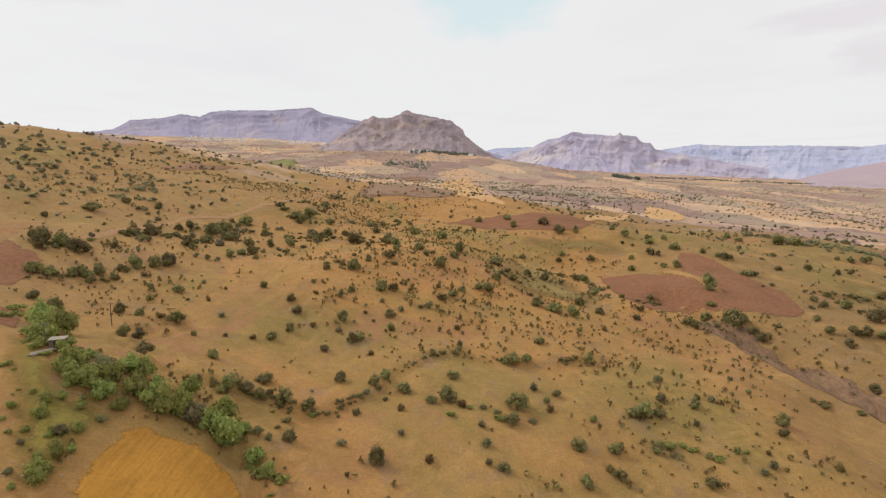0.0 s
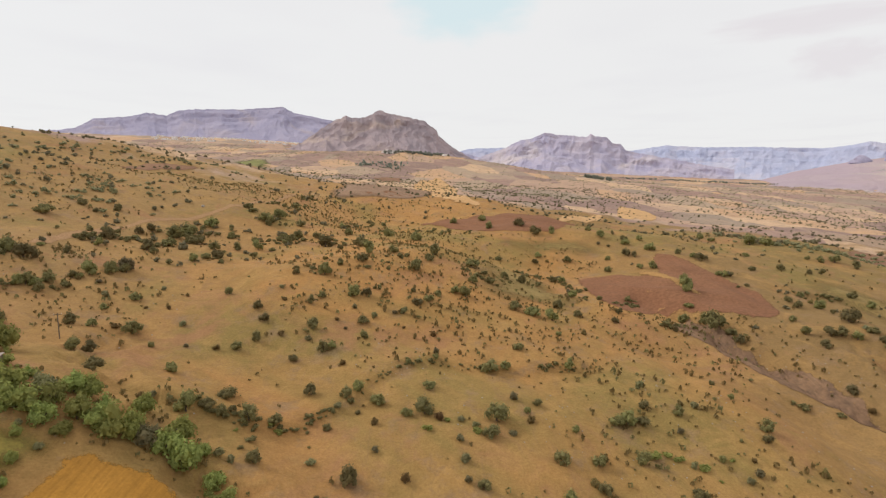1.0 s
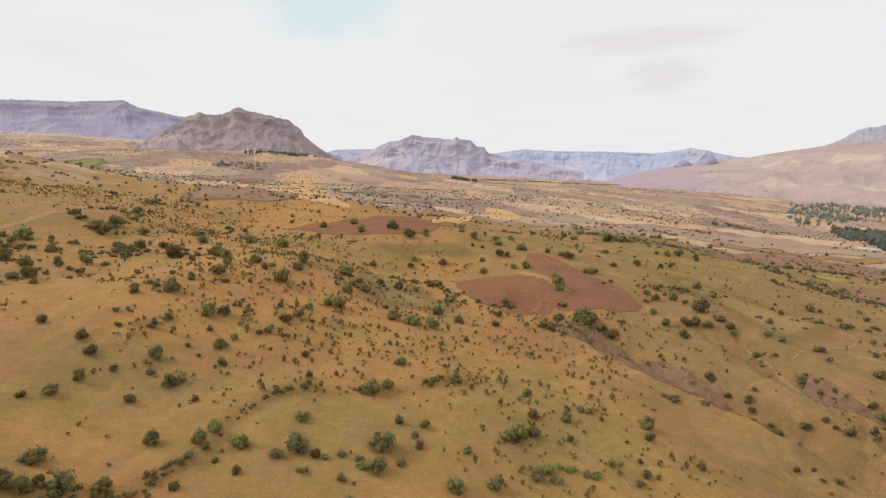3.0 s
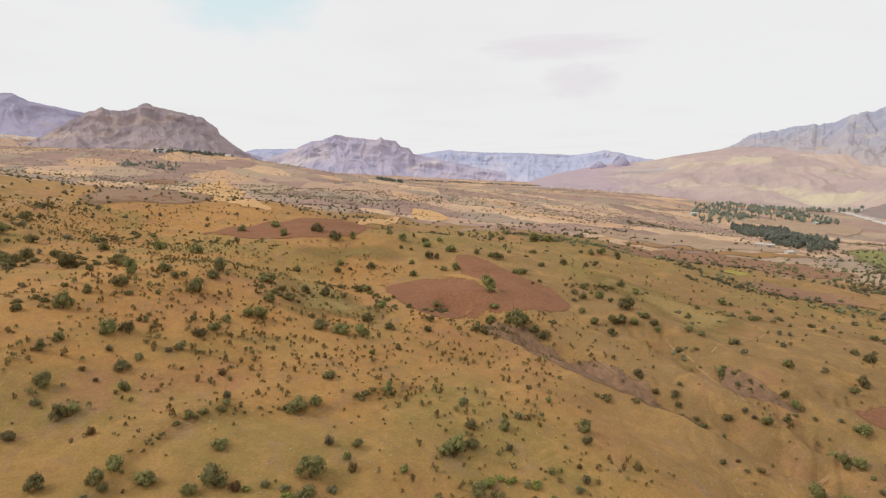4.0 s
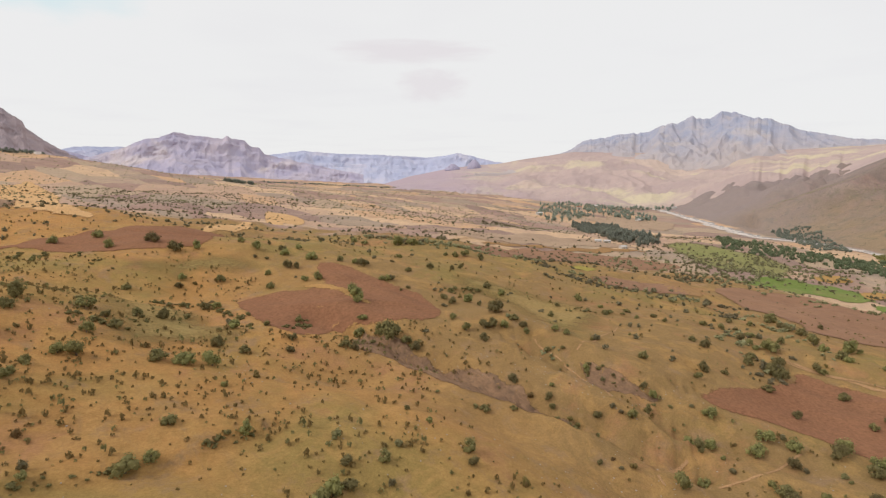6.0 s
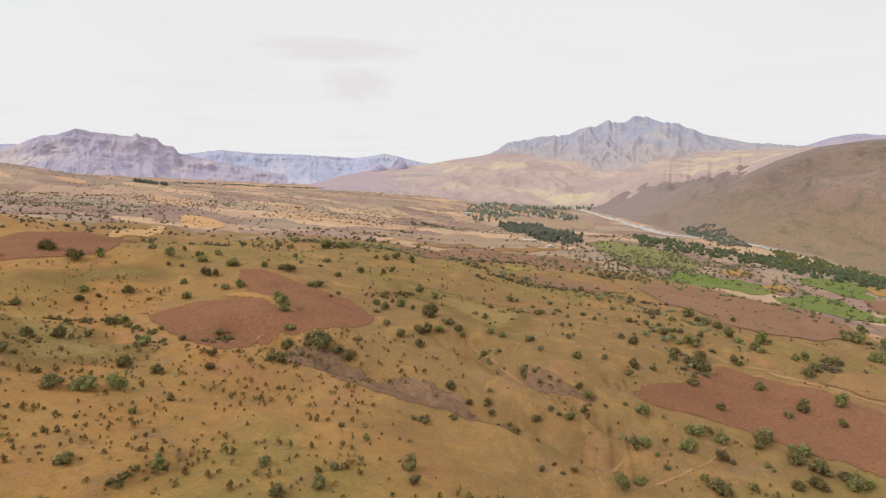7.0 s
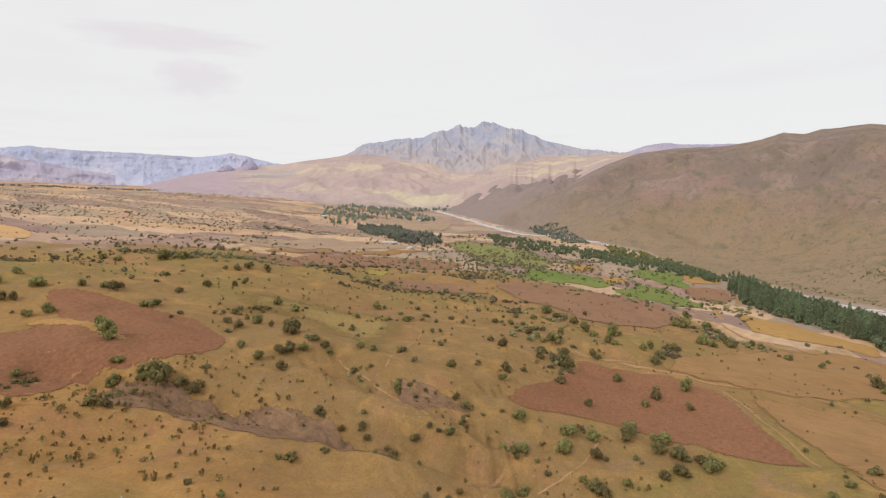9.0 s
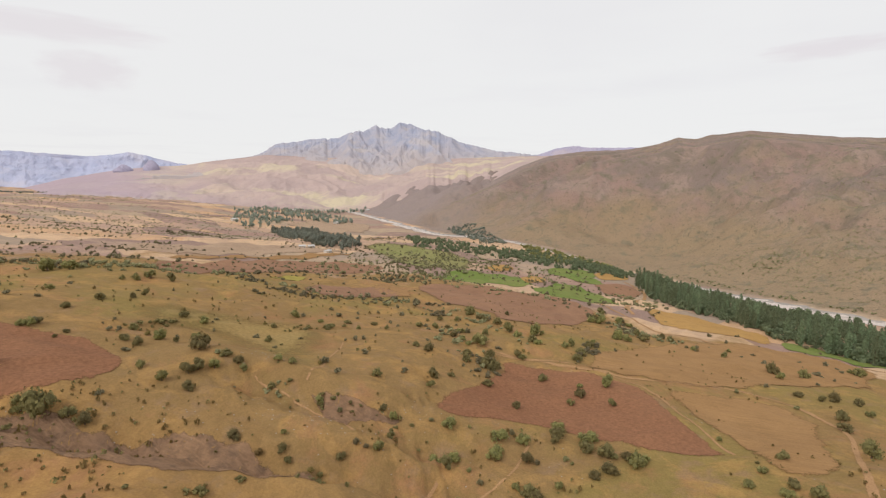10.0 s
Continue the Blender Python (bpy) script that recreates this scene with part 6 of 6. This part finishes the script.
def hedge(name, label, lines, seed, mat, sprays=110):
    g = np.random.default_rng(seed)
    models = [crown_mesh(random.Random(seed + k), 4, sprays, 0.45, 0.3, 0.11, 0.0) for k in range(4)]
    lots = [[], [], [], []]
    for run, spread, dense, wide in lines:
        length = sum(math.dist(a, b) for a, b in zip(run[:-1], run[1:]))
        for k in range(int(length * dense)):
            x, y = along(run, g.random())
            x, y = x + g.normal(0, spread), y + g.normal(0, spread)
            if float(fbm(x / 11, y / 11, seed, 2)) < -0.35:
                continue
            w = wide * float(np.clip(g.lognormal(-0.1, 0.35), 0.4, 1.7))
            lots[k % 4].append((x, y, float(lie(x, y)) - 0.08, w, w * g.uniform(0.6, 0.95), g.uniform(0, 6.28)))
    return joined(name, label, "hedge", list(zip(models, lots)), mat)


hedge("bank_hedge", "ragged hedges and thickets along old banks", HEDGES, 71, OAK_LEAF)
hedge("green_thicket", "bright green shrubs along the stream and terrace banks", [([(-96, 116), (-88, 112), (-72, 97), (-63, 88)], 3.0, 1.5, 2.4), ([(-33, 87), (-29, 82), (-26, 79)], 1.0, 1.3, 1.8), ([(-71, 83), (-64, 78), (-61, 71)], 2.0, 0.5, 1.5), ([(-31.2, 99.7), (-24.4, 103.5)], 2, 0.6, 1.8), ([(2.0, 101.1), (11.9, 103.1)], 3, 0.5, 2.0), ([(43.6, 99.3), (53.8, 101.8), (59.8, 99.8)], 2.5, 0.8, 2.2), ([(-16.0, 76.0), (-10.0, 80.0)], 2, 0.6, 2.0)], 73, GREEN_LEAF)
hedge("valley_hedge", "far hedges along field edges", FAR_HEDGES, 75, HAZED_BUSH_LEAF, 44)
hedge("bench_hedge", "loose rows of bushes along field benches", BENCH_HEDGES, 77, HAZED_BUSH_LEAF, 60)


# pale stones
def stone_model(seed):
    r = random.Random(seed)
    bm = bmesh.new()
    bmesh.ops.create_icosphere(bm, subdivisions=1, radius=0.5)
    v = [tuple(q.co * r.uniform(0.7, 1.2)) for q in bm.verts]
    f = [tuple(q.index for q in t.verts) for t in bm.faces]
    bm.free()
    return v, f


x, y, z, g = scatter(11000, 29, (-46, 100), (60, 240), lambda x, y: np.clip(-0.1 + 0.9 * fbm(x / 22, y / 22, 191, 4), 0, 1) * off_plots(x, y))
joined("field_stones", "pale stones lying in dry grass", "stone", [(stone_model(3), [(x[k], y[k], z[k], s, s * 0.7, g.uniform(0, 6)) for k, s in enumerate(g.uniform(0.12, 0.5, len(x)))])], STONE)


# ---- river woods ----
def poplar_model(seed):
    r = random.Random(seed)
    rng.seed(seed)
    root = tagged(new("poplar"), "tall slender green poplar in a riverside row", "tree", "poplars along the river")
    bm = bmesh.new()
    limb(bm, (0, 0, -0.03), (0, 0, 0.55), 0.014, 0.006)
    part("trunk", bm, BARK, root)
    verts, faces = [], []
    for _ in range(430):
        h = r.uniform(0.03, 1.0)
        rad = 0.135 * min(1, (1.02 - h) * 4.0) ** 0.7 * min(1, 0.35 + h * 4) * r.uniform(0.45, 1.2)
        a = r.uniform(0, math.tau)
        n = Vector((math.cos(a), math.sin(a), 0.15)).normalized()
        leaf_clump(verts, faces, Vector((math.cos(a) * rad, math.sin(a) * rad, h)), n, 0.034, r)
    crown = new("crown", set_mesh("crown", verts, faces, POPLAR_LEAF))
    crown.parent = root
    return root


FRONT = [(686, 45), (594, 32), (545, 10), (504, -9), (468, -23), (443, -37), (429, -51), (422, -65), (416, -79), (395, -91), (370, -125)]
BACK = [(860, 30), (790, 8), (740, -12), (690, -40), (650, -62), (605, -82), (575, -104), (545, -124), (510, -146), (470, -180)]
poplars = [poplar_model(700 + k) for k in range(5)]
r = random.Random(31)
used = set()
for k in range(300):
    t, u = r.random() ** 0.75, r.random() ** 1.3
    (ax, ay), (bx, by) = along(FRONT, t), along(BACK, t)
    x, y = ax + (bx - ax) * u * 0.74 + r.uniform(-4, 4), ay + (by - ay) * u * 0.74 + r.uniform(-4, 4)
    h = r.uniform(13, 21) * (1 - 0.25 * u)
    m = pose(x, y, float(lie(x, y)), 0, 0, r.uniform(0, 360)) @ Matrix.Diagonal((h * r.uniform(0.6, 1.05),) * 2 + (h, 1))
    j = k % 5
    if j in used:
        sized_copy(poplars[j], m)
    else:
        poplars[j].matrix_basis = m
        used.add(j)


def wood(name, label, outline, count, seed, low, high, mat, slim):
    """A far grove: rounded and spired crowns filling an outline."""
    g = np.random.default_rng(seed)
    p = np.array(outline, float)
    x, y = g.uniform(p[:, 0].min(), p[:, 0].max(), count * 4), g.uniform(p[:, 1].min(), p[:, 1].max(), count * 4)
    k = inside(x, y, outline)
    x, y = x[k][:count], y[k][:count]
    z = lie(x, y)
    models = [crown_mesh(random.Random(seed + j), 5, 110, 0.8, 0.22, 0.085, 0.0) for j in range(3)]
    lots = [[], [], []]
    for j in range(len(x)):
        h = g.uniform(low, high)
        w = h * (0.5 if g.random() < slim else g.uniform(0.7, 1.1))
        lots[j % 3].append((x[j], y[j], z[j] - 0.5, w, h, g.uniform(0, 6.28)))
    return joined(name, label, "wood", list(zip(models, lots)), mat)


wood("poplar_understory", "thick undergrowth below the river poplars", FRONT + BACK[::-1], 760, 39, 6, 13, POPLAR_LEAF, 0.15)
wood("riverside_wood", "dense dark wood along the river bank", [(1057, 494), (882, 378), (889, 289), (951, 205), (973, 111), (839, 43), (733, 48), (733, 96), (731, 169), (777, 250), (734, 305), (751, 355)], 760, 41, 5, 11, POPLAR_LEAF, 0.15)
wood("willow_wood", "grey-green willow wood by the river", [(1040, 250), (900, 205), (820, 165), (840, 119), (881, 75), (930, 70), (1000, 120), (1050, 190)], 420, 43, 5, 10, OAK_LEAF, 0.1)
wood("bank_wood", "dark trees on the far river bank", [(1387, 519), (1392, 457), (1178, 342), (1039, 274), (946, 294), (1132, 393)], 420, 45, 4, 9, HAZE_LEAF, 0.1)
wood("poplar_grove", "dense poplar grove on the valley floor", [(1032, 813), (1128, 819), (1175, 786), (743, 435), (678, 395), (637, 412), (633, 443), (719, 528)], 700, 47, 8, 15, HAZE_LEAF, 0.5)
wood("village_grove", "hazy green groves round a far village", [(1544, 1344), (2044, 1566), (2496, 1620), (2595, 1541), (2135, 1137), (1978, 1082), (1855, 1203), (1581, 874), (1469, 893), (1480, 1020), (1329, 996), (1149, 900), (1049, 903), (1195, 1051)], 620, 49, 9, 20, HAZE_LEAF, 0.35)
wood("valley_scrub", "thick scrub and orchard bushes on the valley floor", [(635, 338), (735, 289), (751, 195), (652, 190), (509, 220), (372, 240), (460, 286), (535, 292)], 420, 59, 2.5, 5.0, HAZED_BUSH_LEAF, 0.0)
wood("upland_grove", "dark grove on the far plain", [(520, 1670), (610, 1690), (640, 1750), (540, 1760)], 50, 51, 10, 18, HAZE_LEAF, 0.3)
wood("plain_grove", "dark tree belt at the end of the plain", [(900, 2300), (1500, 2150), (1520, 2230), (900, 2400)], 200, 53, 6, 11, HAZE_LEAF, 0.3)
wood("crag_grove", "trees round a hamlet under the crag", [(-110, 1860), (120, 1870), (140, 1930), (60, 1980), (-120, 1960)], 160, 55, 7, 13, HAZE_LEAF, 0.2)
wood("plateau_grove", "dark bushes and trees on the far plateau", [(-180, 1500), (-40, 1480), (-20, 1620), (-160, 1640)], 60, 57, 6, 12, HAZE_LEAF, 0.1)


# ---- buildings and small things ----
def box(bm, x0, x1, y0, y1, z0, z1):
    v = [bm.verts.new(p) for p in ((x0, y0, z0), (x1, y0, z0), (x1, y1, z0), (x0, y1, z0), (x0, y0, z1), (x1, y0, z1), (x1, y1, z1), (x0, y1, z1))]
    for f in ((3, 2, 1, 0), (4, 5, 6, 7), (0, 1, 5, 4), (1, 2, 6, 5), (2, 3, 7, 6), (3, 0, 4, 7)):
        bm.faces.new([v[i] for i in f])


def house_model(label, roofmat, long, deep, tall):
    root = tagged(new("house"), label, "house", "houses in the valley")
    bm = bmesh.new()
    box(bm, -long / 2, long / 2, -deep / 2, deep / 2, -1.5, tall)
    part("wall", bm, WALL_PLASTER, root)
    bm = bmesh.new()
    e, h = 0.5, deep * 0.24
    a = [bm.verts.new(p) for p in ((-long / 2 - e, -deep / 2 - e, tall), (long / 2 + e, -deep / 2 - e, tall), (long / 2 + e, deep / 2 + e, tall), (-long / 2 - e, deep / 2 + e, tall), (-long / 2 - e, 0, tall + h), (long / 2 + e, 0, tall + h))]
    for f in ((0, 1, 5, 4), (2, 3, 4, 5), (1, 2, 5), (3, 0, 4), (3, 2, 1, 0)):
        bm.faces.new([a[i] for i in f])
    roof = part("roof", bm, roofmat, root)
    bm = bmesh.new()
    box(bm, long * 0.2, long * 0.2 + 0.6, -0.3, 0.3, tall, tall + h + 0.9)
    part("chimney", bm, WALL_PLASTER, roof)
    bm = bmesh.new()
    box(bm, -0.5, 0.5, -deep / 2 - 0.04, -deep / 2, -0.1, 2.0)
    part("door", bm, OLD_WOOD, root)
    for k in (-0.3, 0.3):
        for f in range(int(tall // 2.8)):
            bm = bmesh.new()
            box(bm, long * k - 0.6, long * k + 0.6, -deep / 2 - 0.05, -deep / 2, 0.9 + 2.8 * f, 2.1 + 2.8 * f)
            part("window", bm, DARK_GLASS, root)
    return root


tin = house_model("pale plastered farmhouse with a tin roof", ROOF_TIN, 12, 8, 3.2)
tile = house_model("two-storey plastered house with a red tile roof", ROOF_TILE, 11, 9, 5.9)
spots = [(612, 451, 0), (624, 446, 0), (594, 403, 0), (2097, 1412, 0), (2169, 1384, 0), (2307, 1376, 1), (2260, 1289, 0), (2256, 1228, 1), (1882, 1338, 0), (1625, 1230, 1), (1188, 1044, 0), (1471, 904, 0), (2382, 1419, 1), (2070, 1104, 0), (2140, 1400, 0), (1900, 1320, 1)]
placed = set()
for k, (x, y, kind) in enumerate(spots):
    size = 0.7 if k < 3 else 1.4
    m = pose(x, y, float(lie(x, y)) + 0.4, 0, 0, -60 + 23 * (k % 4)) @ Matrix.Scale(size, 4)
    if kind in placed:
        sized_copy((tin, tile)[kind], m)
    else:
        (tin, tile)[kind].matrix_basis = m
        placed.add(kind)


def town(name, label, bearing, reach, count, seed, size=(10, 30)):
    """A far town as many small plastered blocks."""
    x, y, z, g = scatter(count, seed, bearing, reach, lambda x, y: np.clip(0.5 + fbm(x / 120, y / 120, 7, 3), 0, 1))
    bm = bmesh.new()
    box(bm, -0.5, 0.5, -0.5, 0.5, -0.6, 1)
    bm.verts.index_update()
    v, f = [tuple(q.co) for q in bm.verts], [tuple(q.index for q in t.verts) for t in bm.faces]
    bm.free()
    return joined(name, label, "town", [((v, f), [(x[k], y[k], z[k], g.uniform(*size), g.uniform(0.4, 0.75) * size[1] * 0.6, g.uniform(0, 3)) for k in range(len(x))])], TOWN_WALL)


town("town_west", "pale houses of a far town below the mesa", (-25, -15), (2750, 3150), 150, 61, (6, 14))
town("town_middle", "pale houses strung along the far plain", (-15.5, -8.5), (2750, 3050), 110, 62, (6, 13))
town("hamlet", "small hamlet below the rocky crag", (-3.5, 3), (1880, 1980), 60, 63, (7, 15))


def shed():
    root = tagged(new("shed"), "small weathered shed with a pale flat roof under trees", "shed")
    bm = bmesh.new()
    box(bm, -1.1, 1.1, -0.9, 0.9, -0.4, 1.7)
    part("wall", bm, OLD_WOOD, root)
    bm = bmesh.new()
    box(bm, -1.3, 1.3, -1.1, 1.1, 1.7, 1.82)
    part("roof", bm, STONE, root, "pale sheet roof")
    bm = bmesh.new()
    box(bm, -0.4, 0.4, -0.96, -0.9, -0.2, 1.4)
    part("door", bm, DARK_GLASS, root, "dark doorway")
    return root


shed().matrix_basis = pose(-67.2, 91.2, float(lie(-67.2, 91.2)), 0, 0, 20)


def log_pile():
    root = tagged(new("log_pile"), "heap of pale weathered poles beside the shed", "log pile")
    r = random.Random(5)
    for k in range(11):
        bm = bmesh.new()
        y0 = (k % 6 - 2.5) * 0.3
        limb(bm, (-2.0 + r.uniform(-0.4, 0.4), y0, 0.1 + 0.17 * (k // 6)), (1.9 + r.uniform(-0.4, 0.4), y0 + r.uniform(-0.4, 0.4), 0.16 + 0.17 * (k // 6)), 0.1, 0.07)
        part("log", bm, STONE, root)
    return root


log_pile().matrix_basis = pose(-67.6, 87.8, float(lie(-67.6, 87.8)), 0, 0, 60)


def utility_pole(x, y, tall):
    root = tagged(new("utility_pole"), "weathered wooden utility pole on the dry slope", "utility pole", "utility poles")
    bm = bmesh.new()
    limb(bm, (0, 0, -0.5), (0, 0, tall), 0.13, 0.09, 8)
    part("pole", bm, OLD_WOOD, root)
    bm = bmesh.new()
    box(bm, -0.8, 0.8, -0.06, 0.06, tall - 0.35, tall - 0.23)
    part("crossarm", bm, OLD_WOOD, root)
    for k in (-0.7, 0, 0.7):
        bm = bmesh.new()
        limb(bm, (k, 0, tall - 0.23), (k, 0, tall + 0.0), 0.05, 0.03)
        part("insulator", bm, WALL_PLASTER, root, "pale insulator")
    root.matrix_basis = pose(x, y, float(lie(x, y)), 0, 0, 30)


utility_pole(-77.4, 122.6, 5.6)
utility_pole(-69.8, 91.6, 4.0)


def boulder(x, y, s, label):
    v, f = stone_model(int(x * 7 + y) % 97)
    bm = bmesh.new()
    vs = [bm.verts.new(Vector(p) * s) for p in v]
    for q in f:
        bm.faces.new([vs[i] for i in q])
    bmesh.ops.bevel(bm, geom=bm.edges[:], offset=0.06 * s, segments=1, affect="EDGES")
    ob = part("boulder", bm, STONE, None)
    ob.matrix_basis = pose(x, y, float(lie(x, y)) + 0.2 * s, 0, 0, 40)
    return tagged(ob, label, "boulder", "boulders on the slope")


boulder(-108.1, 284.2, 1.9, "pale white boulder beside the dirt road")
